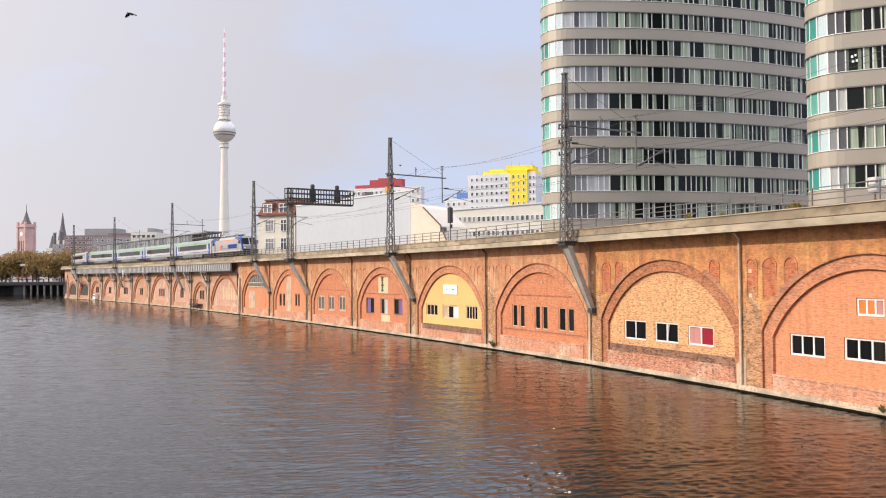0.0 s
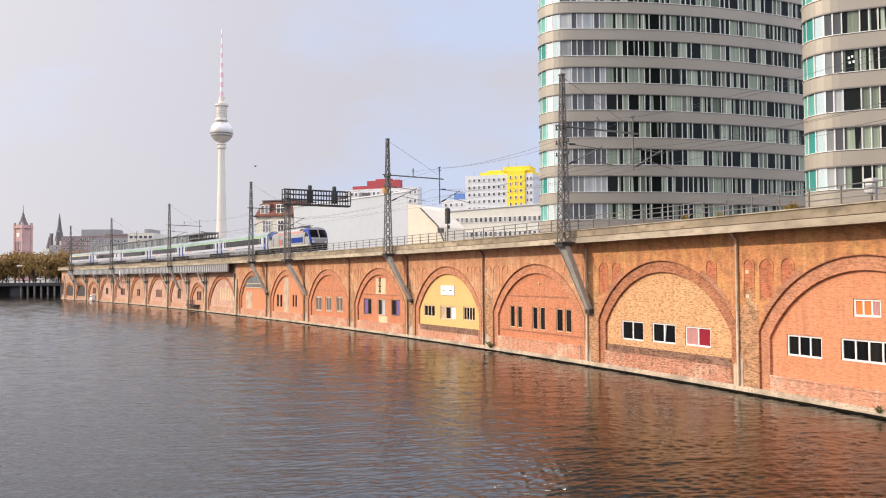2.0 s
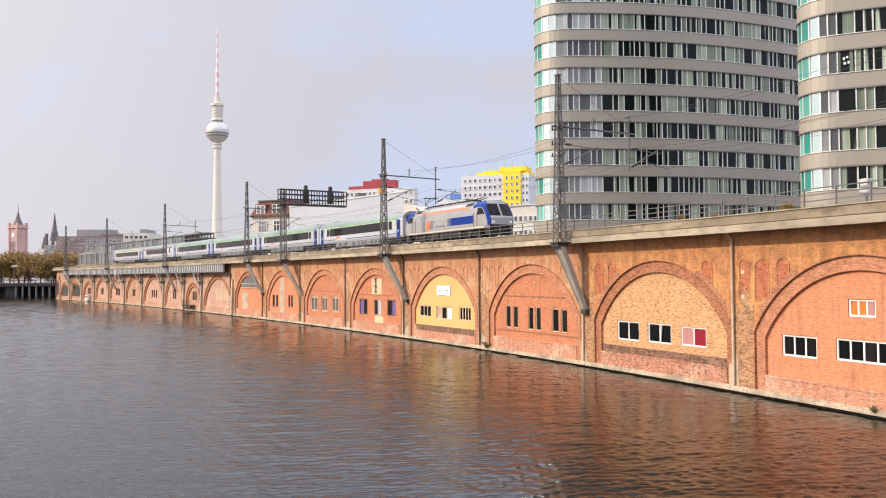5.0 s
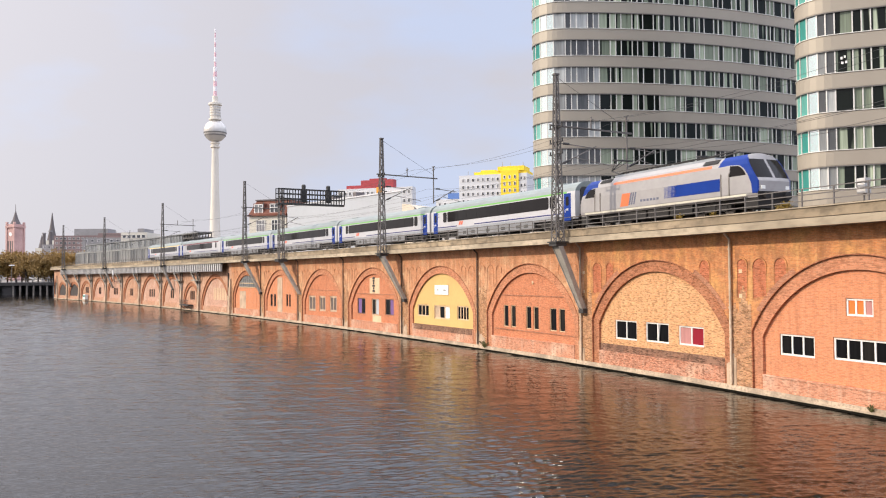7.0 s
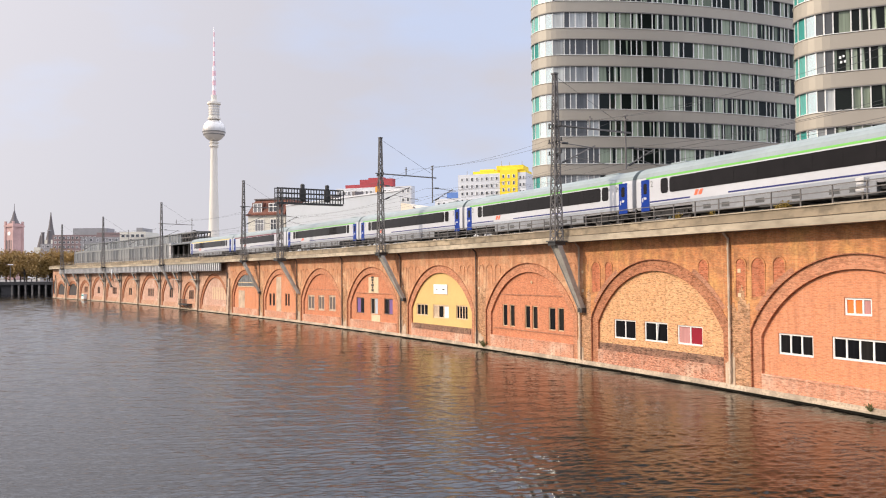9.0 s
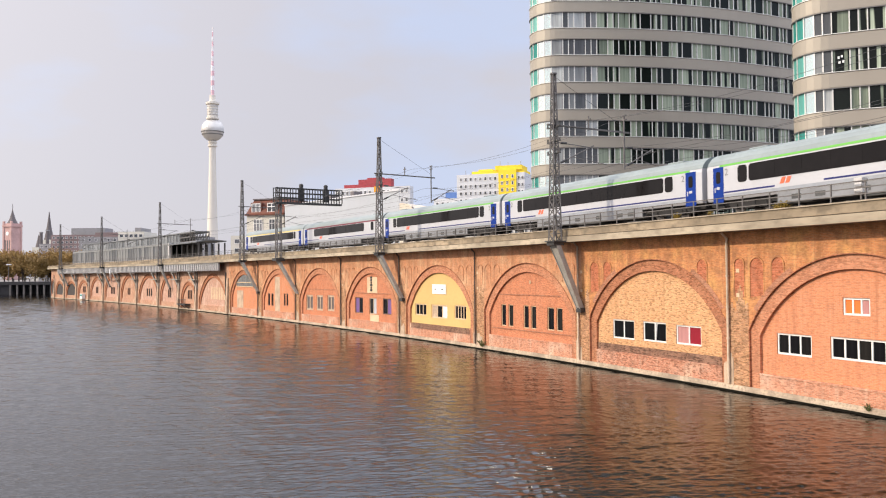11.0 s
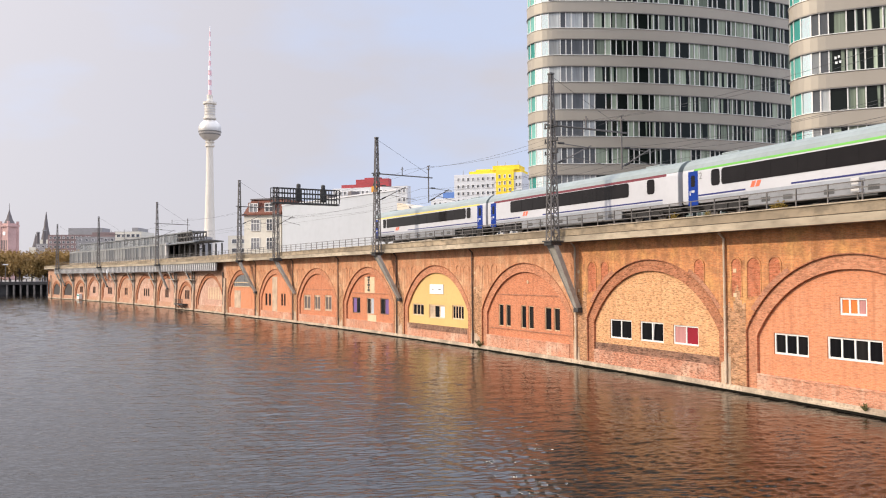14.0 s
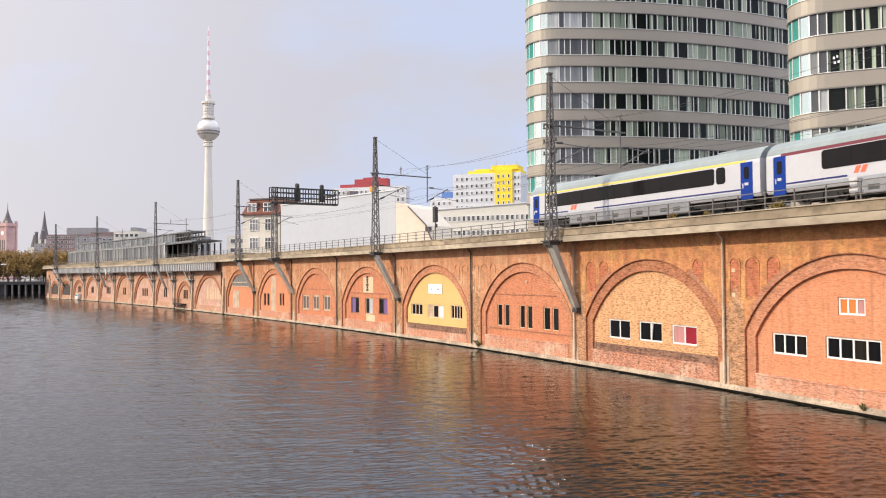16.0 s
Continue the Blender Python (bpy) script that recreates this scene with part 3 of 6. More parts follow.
def window(s0, s1, z0, z1, panes=2, frame_mat="white_frame", glass="dark_glass", bar=0.10, blinds=(), label="white-framed window in a bricked arch", y=0.37):
    """A window in an arch's filling, of upright panes in one frame."""
    s0, s1 = max(s0, s1), min(s0, s1)
    mid, w = (s0 + s1) / 2, s0 - s1
    root = thing("arch_window", label, "window", "windows in the arches", stand(mid, y, z0), "structure")
    h = z1 - z0
    bm = B()
    for x in (-w / 2, w / 2 - bar):
        block(bm, x, x + bar, -0.05, 0.08, 0, h)
    block(bm, -w / 2 + bar, w / 2 - bar, -0.05, 0.08, 0, bar)
    block(bm, -w / 2 + bar, w / 2 - bar, -0.05, 0.08, h - bar, h)
    part("window_frame", bm, frame_mat, root)
    step = (w - bar) / panes
    first = {}
    for k in range(panes):
        x = -w / 2 + bar / 2 + step * k
        if k:
            bm = B()
            block(bm, x - bar / 2, x + bar / 2, -0.04, 0.07, bar, h - bar)
            part("mullion", bm, frame_mat, root)
        mat = blinds[k] if k < len(blinds) and blinds[k] else glass
        if mat not in first:
            bm = B()
            block(bm, bar / 2, step - bar / 2, 0.0, 0.03, bar, h - bar)
            first[mat] = part("pane", bm, mat, root, at=Matrix.Translation((x, 0, 0)))
        else:
            again(first[mat], root, Matrix.Translation((x, 0, 0)))
    bm = B()
    block(bm, -w / 2 - 0.03, w / 2 + 0.03, -0.10, 0.02, -0.035, 0)
    part("window_sill", bm, frame_mat, root)
    return root


M["hall_glass_far"] = glassy("hall_glass_far", (0.16, 0.17, 0.17), (0.34, 0.34, 0.32), 0.5, 0.3)
WIN_R = [(-3.23, -5.62, 2.41, 3.56), (-6.82, -10.1, 2.48, 3.6), (-7.63, -9.25, 4.71, 5.58)]
WIN_0 = [(11.9, 9.47, 2.27, 3.61), (8.53, 6.15, 2.3, 3.61), (5.2, 2.85, 2.33, 3.55)]
WIN_1 = [(27.68, 26.88, 2.3, 4.2), (26.48, 25.68, 2.3, 4.2), (24.03, 23.23, 2.28, 4.2), (22.88, 22.08, 2.28, 4.2), (20.43, 19.48, 2.32, 4.15), (19.13, 18.28, 2.32, 4.15)]
WIN_Y = [(44.95, 42.4, 2.55, 3.78), (36.35, 34.05, 2.48, 3.85)]
DOOR_Y = (41.25, 37.85, 2.4, 3.78)
WIN_3 = [(61.0, 58.7, 2.2, 4.1), (56.85, 54.85, 2.2, 4.1), (53.1, 50.9, 2.3, 4.12)]
WIN_4 = [(77.4, 74.9, 2.0, 4.1), (73.6, 71.4, 2.05, 4.12), (69.9, 67.6, 2.1, 4.18)]
WIN_5 = [(93.1, 92.2, 2.15, 4.05), (91.6, 90.7, 2.15, 4.05), (86.3, 85.6, 2.3, 4.12), (85.2, 84.5, 2.3, 4.12)]
bay(1, -48.5, -32.6, -40.6, 7.03, "brick_red")
bay(2, -32.6, -16.6, -24.7, 7.03, "brick_pink")
bay(3, -16.6, -0.2, -8.5, 7.03, "brick_pink", "brick_ring_pale", WIN_R, 1.15)
bay(4, -0.2, 15.3, 7.24, 7.04, "brick_tan", "brick_ring", WIN_0, 1.25)
bay(5, 15.3, 31.4, 23.13, 7.02, "brick_red", "brick_ring_pale", WIN_1, 1.35, face="brick_mid")
bay(6, 31.4, 47.8, 39.4, 7.12, "yellow_render", "brick_ring_pale", WIN_Y + [DOOR_Y], 1.6, face="brick_mid")
bay(7, 47.8, 64.3, 56.05, 7.15, "brick_red", "brick_ring_pale", WIN_3, 1.3, face="brick_mid")
bay(8, 64.3, 80.3, 72.2, 7.05, "brick_red", "brick_ring_pale", WIN_4, 1.3, face="brick_mid")
bay(9, 80.3, 96.4, 88.2, 7.0, "brick_pink", "brick_ring_pale", WIN_5, 1.3, face="brick_mid")
bay(10, 96.4, 111.7, 104.0, 6.85, "brick_pink", "brick_ring", (), 1.3, face="brick_mid")
far_pillars = [111.7, 130.2, 142.1, 157.4, 175.2, 191.0, 206.0, 219.8, 231.9, 243.5, 255.0, 268.0]
for k, (p, q) in enumerate(zip(far_pillars, far_pillars[1:])):
    a = (q - p) / 2 - 0.9
    wide = (q - p) / 8
    m = (p + q) / 2
    op = [] if k in (0, 8, 9, 10) else [(m + wide, m + wide - 1.1, 2.2, 4.0), (m + 0.55, m - 0.55, 2.2, 4.0), (m - wide + 1.1, m - wide, 2.2, 4.0)][: 2 + k % 2]
    # the last three arches have their shade painted as a near-black filling
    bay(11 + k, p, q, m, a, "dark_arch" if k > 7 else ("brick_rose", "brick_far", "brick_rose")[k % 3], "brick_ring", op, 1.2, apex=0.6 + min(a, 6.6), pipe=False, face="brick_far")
    for w in op:
        window(*w, 2, "dark_frame", label="small dark window in a far bricked arch")

for w in WIN_R[:1]:
    window(*w, 3)
window(*WIN_R[1], 4)
window(*WIN_R[2], 3, blinds=["orange_blind", "orange_blind", "pink_blind"], label="white-framed window with orange blinds drawn")
window(*WIN_0[0], 2)
root = window(*WIN_0[1], 2, label="white-framed window with one sash tilted open")
bm = B()
beam(bm, (0.10, -0.07, 0.1), (0.30, -0.12, 1.2), 0.06)
part("tilted_sash", bm, "white_frame", root)
window(*WIN_0[2], 2, blinds=["pink_blind", "red_blind"], label="white-framed window with pink curtain and red blind")
for w in WIN_1:
    window(*w, 1, "cream_plaster", label="tall narrow dark window in red brick", bar=0.07)
window(*WIN_Y[0], 3, "cream_plaster", bar=0.12, label="cream-framed window in the yellow wall")
window(*WIN_Y[1], 4, "cream_plaster", bar=0.12, label="cream-framed window in the yellow wall")
window(*DOOR_Y, 3, "cream_plaster", blinds=["plaster", "", "sign_white"], bar=0.14, label="cream-framed window with one white shutter")
for k, w in enumerate(WIN_3):
    window(*w, 2, "plaster" if k == 1 else "dark_frame", blinds=(["violet_blind", ""], ["", "pale_blind"], ["", "violet_blind"])[k],
           label=("dark window with a violet curtain in red brick", "window with a pale blind half drawn", "dark window with a violet curtain in red brick")[k])
for w in WIN_4:
    window(*w, 2, "plaster", "grey_pane", bar=0.24, label="pale double-light window with dusty panes in red brick")
for w in WIN_5:
    window(*w, 1, "dark_frame", label="narrow dark window in orange brick")


def fan_top(x):
    return arch_z(x, -104.0, 6.85 * 1.15 - RING, 7.74 - 6.85 * 1.15) - 0.1


root = thing("fanlight", "round-headed grey glazed fanlight in an arch", "window", at=stand(104.0, 0.26, 5.0), kind="structure")
bm = B()
cols = [-104.0 + 4.0 * (k / 10 - 1) for k in range(21)]
slab(bm, [(p, q, 5.0, 5.0, fan_top(p), fan_top(q)) for p, q in zip(cols, cols[1:])], 0.20, 0.28)
part("glazing", follow(bm, 104.0, 0.26, 5.0), "hall_glass_far", root)
for k in range(9):
    x = -104.0 - 4.0 + k
    bm = B()
    long_block(bm, x - 0.06, x + 0.06, 0.15, 0.22, 5.0, fan_top(x))
    part("glazing_bar", follow(bm, 104.0, 0.26, 5.0), "steel_brace", root)
for z in (4.94, 5.6):
    bm = B()
    long_block(bm, -108.0, -100.0, 0.14, 0.2, z, z + 0.12)
    part("transom", follow(bm, 104.0, 0.26, 5.0), "cream_plaster", root)



def panel(name, s0, s1, z0, z1, material, label, out=0.235, deep=0.3):
    """A flat patch or course on an arch's filling."""
    mid = (s0 + s1) / 2
    bm = B()
    long_block(bm, -max(s0, s1), -min(s0, s1), out, deep, z0, z1)
    return tagged(part(name, follow(bm, mid), material, at=stand(mid)), label, "wall panel", kind="structure")


panel("brick_course", 0.65, 13.75, 1.34, 1.85, "brick_band", "sooty dark brick course above the plinth", 0.20)
panel("brick_course", 33.1, 45.5, 1.2, 1.72, "brick_band", "sooty dark brick course under the yellow wall", 0.015)
panel("string_course", 17.6, 28.7, 5.03, 5.12, "brick_ring_dark", "thin brick string course", 0.215)
panel("string_course", 16.9, 29.4, 2.05, 2.13, "brick_ring_dark", "thin brick string course", 0.215)
panel("string_course", 66.0, 78.4, 4.85, 4.95, "brick_ring_dark", "thin brick string course", 0.215)
panel("string_course", 50.2, 61.9, 4.6, 4.7, "brick_ring_dark", "thin brick string course", 0.215)
panel("cream_panel", 57.4, 54.6, 4.7, 6.55, "cream_plaster", "cream plaster panel over the middle window")
panel("cream_panel", 56.6, 54.2, 1.25, 2.15, "cream_plaster", "cream plaster panel under the middle window")
panel("cream_panel", 90.0, 87.9, 1.4, 6.6, "plaster", "pale plaster strip in the arch")
panel("cream_panel", 108.0, 104.9, 1.4, 4.3, "plaster", "pale plastered-up doorway")
for k in range(9):
    panel("pale_slat", 122.6 - 0.95 * k, 122.1 - 0.95 * k, 2.5, 4.7, "cream_plaster", "upright pale slat in a far arch")
panel("cream_panel", 102.6, 99.6, 1.6, 4.2, "brick_pink", "bricked-up doorway")
for q in (-0.95, 15.0, 31.1, 47.5, 64.0, 80.0):
    for z in (6.85, 5.45):
        panel("pale_block", q + 0.45, q + 0.2, z, z + 0.22, "cream_plaster", "pale stone block beside the drainpipe", -0.03, 0.02)
root = thing("wall_ornament", "dark iron ornament on the cream panel", "ornament", at=stand(56.2, 0.235, 4.9))
for k, w in enumerate((0.5, 0.26, 0.6, 0.26, 0.42, 0.5)):
    bm = B()
    block(bm, -w / 2, w / 2, -0.06, 0.0, 0.3 * k, 0.3 * k + 0.24)
    part("piece", bm, "dark_steel", root)
root = thing("wall_sign", "white board with small marks on the yellow wall", "sign", at=stand(39.5, 0.25, 4.86))
bm = B()
block(bm, -1.45, 1.45, -0.06, 0.0, 0.0, 0.97)
part("board", bm, "sign_white", root)
for x, w in ((-0.75, 0.3), (0.7, 0.45)):
    bm = B()
    block(bm, x - w / 2, x + w / 2, -0.07, -0.05, 0.42, 0.52)
    part("mark", bm, "dark_steel", root)
root = thing("wall_lamp", "small round lamp on the red brick filling", "lamp", at=stand(22.9, 0.26, 6.15))
bm = B()
lathe(bm, ((0.09, 0.0), (0.14, 0.02), (0.14, 0.05), (0.09, 0.07), (0.07, 0.03)), 14)
for v in bm.verts:
    v.co = Vector((v.co.x, -v.co.z, v.co.y))
part("shade", bm, "cream_plaster", root)

# ---- deck ----
DECK = (-175.0, 285.0)


def strip(name, label, material, y0, y1, z0, z1, s0=DECK[0], s1=DECK[1], category="deck"):
    bm = B()
    long_block(bm, -s1, -s0, y0, y1, z0, z1, 4.0)
    return tagged(part(name, follow(bm, 0.0), material, at=stand(0.0)), label, category, kind="structure")


strip("deck", "concrete viaduct deck under the tracks", "soffit", -1.05, 14.0, 9.2, 9.95)
strip("fascia_lower", "pale weathered concrete edge beam of the viaduct", "concrete_pale", -1.20, -1.05, 9.19, 9.60)
strip("fascia_upper", "stained concrete parapet beam of the viaduct", "concrete", -1.12, -0.72, 9.65, 10.13)
strip("fascia_joint", "dark open joint between the edge beams", "soffit", -1.06, -0.74, 9.60, 9.65)
strip("drip_edge", "thin concrete lip along the parapet", "concrete_pale", -1.19, -0.68, 10.13, 10.19)
strip("ballast_bed", "grey-brown crushed stone track ballast", "ballast", -0.6, 13.8, 9.954, 10.26, category="ballast")
strip("back_wall", "rear brick wall of the viaduct", "brick_red", 13.2, 13.8, -1, 9.2, category="wall")
for back in (3.12, 4.56, 7.5, 8.94):
    strip("rail", "worn steel running rail", "rail_steel", back - 0.035, back + 0.035, 10.30, 10.48, category="rail")
bm = B()
s = -60.0
while s < 255:
    for back in (3.84, 8.22):
        v = block(bm, -s - 0.13, -s + 0.13, back - 1.3, back + 1.3, 10.2, 10.31)
    s += 0.6
tagged(part("sleepers", follow(bm, 0.0), "soffit", at=stand(0.0)), "concrete sleepers in the ballast", "sleepers", kind="stuff")


def railing(s0, s1):
    mid = (s0 + s1) / 2
    root = thing("railing", "grey steel railing along the viaduct's edge", "railing", "viaduct railings", stand(mid, -0.9, 10.19))
    inv = stand(mid, -0.9, 10.19).inverted()
    n = max(2, round((s1 - s0) / 1.93))
    bm = B()
    block(bm, -0.03, 0.03, -0.03, 0.03, 0, 0.95)
    block(bm, -0.07, 0.07, -0.05, 0.05, 0, 0.03)
    post = None
    for k in range(n):
        q = s0 + (s1 - s0) * (k + 0.5) / n
        m = inv @ stand(q, -0.9, 10.19)
        if post is None:
            post = part("post", bm, "steel", root, at=m)
        else:
            again(post, root, m)
    for z in (0.93, 0.62, 0.31):
        bm = B()
        long_block(bm, -s1, -s0, -0.925, -0.875, 10.19 + z - 0.025, 10.19 + z + 0.025, 4.0)
        part("top_rail" if z > 0.9 else "mid_rail", follow(bm, mid, -0.9, 10.19), "steel", root)


cuts = [-45, -29, -13.2, 3, 16.4, 33, 50, 67, 84, 101, 118, 135, 152, 170, 188, 206, 224, 244]
for p, q in zip(cuts, cuts[1:]):
    railing(p, q)


# ---- growth and boxes on the deck's edge ----
M["weed"] = plain("weed", (0.30, 0.20, 0.03), 0.8, dirt=0.5, big=2, small=9)
M["weed_green"] = plain("weed_green", (0.13, 0.13, 0.04), 0.8, dirt=0.5, big=2, small=9)


def weed(s, back, z, size, material, label, seed):
    """A tuft of thin stems with small leaves."""
    rnd = random.Random(seed)
    verts, faces = [], []
    for _ in range(46):
        a, lean = rnd.uniform(0, math.tau), rnd.uniform(0.1, 1.0)
        tip = Vector((math.cos(a) * lean, math.sin(a) * lean * 0.6, rnd.uniform(0.4, 1.0))) * size
        for _ in range(6):
            c = tip * rnd.uniform(0.3, 1.0)
            e = size * 0.10 * rnd.uniform(0.6, 1.3)
            u = Vector((rnd.gauss(0, 1), rnd.gauss(0, 1), rnd.gauss(0, 1))).normalized()
            w = Vector((rnd.gauss(0, 1), rnd.gauss(0, 1), rnd.gauss(0, 1))).normalized()
            i = len(verts)
            verts += [c + u * e, c + w * e * 0.6, c - u * e, c - w * e * 0.6]
            faces.append((i, i + 1, i + 2, i + 3))
        i = len(verts)
        verts += [Vector((-0.006, 0, 0)), Vector((0.006, 0, 0)), tip]
        faces.append((i, i + 1, i + 2))
    me = bpy.data.meshes.new("weed")
    me.from_pydata(verts, [], faces)
    me.materials.append(M[material])
    o = new("weed", me)
    o.matrix_basis = stand(s, back, z)
    tagged(o, label, "weed", "weeds on the viaduct")


weed(-4.4, -0.2, 10.2, 0.5, "weed", "yellowing weed growing on the viaduct deck", 1)
weed(-3.6, 0.1, 10.2, 0.4, "weed", "yellowing weed growing on the viaduct deck", 2)
weed(4.7, 0.0, 10.2, 0.5, "weed", "yellowing weed growing on the viaduct deck", 3)
weed(1.6, 0.0, 10.2, 0.35, "weed", "yellowing weed growing on the viaduct deck", 4)
weed(-9.4, -0.15, 0.2, 0.42, "weed_green", "green weed at the foot of the wall", 5)
weed(30.4, -0.15, 0.2, 0.7, "weed_green", "green weed at the foot of the wall", 6)
root = thing("track_cabinet", "grey stacked control boxes on a post at the railing", "control box", at=stand(-9.5, -0.45, 10.15))
bm = B()
rod(bm, (0, 0, 0), (0, 0, 0.5), 0.05)
part("post", bm, "steel", root)
for z, w in ((0.45, 0.5), (0.75, 0.42), (0.98, 0.5)):
    bm = B()
    block(bm, -w / 2, w / 2, -0.2, 0.2, z, z + 0.2)
    bmesh.ops.bevel(bm, geom=bm.edges[:], offset=0.02, segments=1, affect="EDGES")
    part("box", bm, "girder", root)
# ---- overhead line masts ----
def taper(bm, a, b, w0, w1):
    """A flat flanged strut from a to b, narrowing on its way."""
    v = block(bm, -1, 1, -0.14, 0.14, 0, 1)
    for q in v:
        w = w1 if q.co.z > 0.5 else w0
        q.co = a.lerp(b, q.co.z) + Vector((q.co.x * w, q.co.y, 0))
    for e in (-1, 1):
        for q in block(bm, -0.03, 0.03, -0.2, 0.2, 0, 1):
            w = w1 if q.co.z > 0.5 else w0
            q.co = a.lerp(b, q.co.z) + Vector((q.co.x + e * (w + 0.03), q.co.y, 0))


def mast(s, z_top=22.1, strut=True, arm=True, reach=5.2, foot_s=None):
    """A lattice mast on the deck's edge, with its raking strut down to the pillar and the arm over the track."""
    root = thing("catenary_mast", "grey steel lattice catenary mast braced off the brick pillar", "mast", "catenary masts", stand(s, -1.8, 9.2))
    H = z_top - 9.2
    w0, w1 = 0.35, 0.12

    def corner(k, z):
        w = w0 + (w1 - w0) * z / H
        return Vector(((-w, w, w, -w)[k], (-w, -w, w, w)[k], z))

    for k in range(4):
        bm = B()
        beam(bm, corner(k, 0), corner(k, H), 0.088)
        part("leg", bm, "steel", root)
    bm = B()
    n = 20
    for f in range(4):
        for k in range(n):
            z0, z1 = H * k / n, H * (k + 1) / n
            p, q = (f, (f + 1) % 4) if k % 2 else ((f + 1) % 4, f)
            beam(bm, corner(p, z0), corner(q, z1), 0.055)
            beam(bm, corner(p, z0), corner(q, z0), 0.04)
    part("lacing", bm, "steel", root)
    bm = B()
    block(bm, -0.2, 0.2, -0.2, 0.2, H, H + 0.12)
    part("cap", bm, "steel", root)
    bm = B()
    block(bm, -0.62, 0.62, -0.55, 0.55, 0.0, 0.10)
    block(bm, -0.5, 0.5, -0.45, 0.45, -0.25, -0.002)
    part("foot_plate", bm, "dark_steel", root)
    if strut:
        d = s - (foot_s if foot_s is not None else s - 1.7)
        bm = B()
        a0, a1 = Vector((0.0, -0.05, -0.2)), Vector((d, 1.6, -5.0))
        taper(bm, a0, a1, 0.42, 0.17)
        part("raking_strut", bm, "steel_brace", root, "flat grey steel raking strut")
        bm = B()
        block(bm, d - 0.3, d + 0.3, 1.4, 1.8, -5.25, -4.9)
        part("strut_shoe", bm, "dark_steel", root)
    if arm:
        y1 = reach + 1.8
        bm = B()
        beam(bm, (0, -0.6, 8.8), (0, y1, 8.65), 0.12)
        beam(bm, (0.1, -0.6, 8.8), (0.1, y1 * 0.5, 8.72), 0.07)
        part("cross_arm", bm, "steel", root)
        bm = B()
        rod(bm, (0, 0.2, H - 0.2), (0, y1 - 0.6, 9.1), 0.015, sides=5)
        part("stay_wire", bm, "dark_steel", root)
        bm = B()
        beam(bm, (0, y1 - 0.5, 10.0), (0, y1 - 0.5, 5.8), 0.10)
        block(bm, -0.3, 0.3, y1 - 0.56, y1 - 0.44, 9.6, 9.68)
        block(bm, -0.25, 0.25, y1 - 0.56, y1 - 0.44, 9.95, 10.03)
        part("drop_post", bm, "steel", root)
        bm = B()
        beam(bm, (0, y1 * 0.45, 8.7), (0, y1 * 0.45, 9.7), 0.08)
        block(bm, -0.25, 0.25, y1 * 0.45 - 0.05, y1 * 0.45 + 0.05, 9.4, 9.48)
        part("bracket", bm, "steel", root)
        for y0, y2, z0, z2 in ((0.3, 3.6, 5.85, 7.45), (y1 - 0.5, y1 + 2.2, 5.95, 7.45)):
            bm = B()
            rod(bm, (0, y0, z0), (0, y2, z2), 0.05, sides=6)
            rod(bm, (0, y0, 7.5), (0, y2 + 0.3, 7.25), 0.035, sides=6)
            rod(bm, (0, y0 + 1.2, z0 + 0.65), (0, y2 + 1.2, 6.05), 0.03, sides=6)
            part("cantilever", bm, "steel", root)
            for y, z in ((y0 + 0.3, z0 + 0.15), (y0 + 0.3, 7.48)):
                bm = B()
                rod(bm, (0, y, z), (0, y + 0.5, z + (0.24 if z < 7 else 0.0)), 0.09, sides=8)
                part("insulator", bm, "dark_steel", root)
        bm = B()
        for z in (8.6, 7.5, 6.6):
            block(bm, -0.9, 0.8, -0.07, 0.07, z, z + 0.07)
            rod(bm, (-0.85, 0, z + 0.07), (-0.85, 0, z + 0.3), 0.06)
            rod(bm, (0.75, 0, z + 0.07), (0.75, 0, z + 0.3), 0.06)
        part("side_bracket", bm, "dark_steel", root)
    return root


MASTS = [-17.5, 16.05, 49.5, 99.4, 150.5, 201.7, 242.2]
mast(-17.5, foot_s=-17.9)
mast(16.05, 21.8, foot_s=15.2)
mast(49.5, 21.9, foot_s=47.2)
mast(99.4, foot_s=96.4)
for q in MASTS[4:]:
    mast(q, 22.4, foot_s=q - 2.0)


def wire(name, back, z, sag, s_list, r=0.011):
    bm = B()
    rings = []
    for p, q in zip(s_list, s_list[1:]):
        for k in range(12 if q != s_list[-1] else 13):
            x, h = -(p + (q - p) * k / 12), z - sag * 4 * (k / 12) * (1 - k / 12)
            rings.append([bm.verts.new((x, back + dy, h + dz)) for dy, dz in ((-r, 0), (0, -r), (r, 0), (0, r))])
    for a, b in zip(rings, rings[1:]):
        for i in range(4):
            bm.faces.new((a[i], a[(i + 1) % 4], b[(i + 1) % 4], b[i]))
    bm.faces.new(rings[0][::-1]), bm.faces.new(rings[-1])
    return tagged(part(name, follow(bm, 0.0), "dark_steel", at=stand(0.0)), "thin dark overhead line wire between the masts", "wire")


wire("contact_wire", 3.84, 15.66, 0.03, MASTS)
wire("messenger_wire", 3.84, 16.6, 0.9, MASTS)
wire("contact_wire", 8.22, 15.66, 0.03, MASTS)
wire("messenger_wire", 8.22, 16.7, 0.9, MASTS)
wire("feeder_wire", 4.6, 19.1, 0.8, MASTS)
wire("feeder_wire", 2.2, 18.7, 0.8, MASTS)

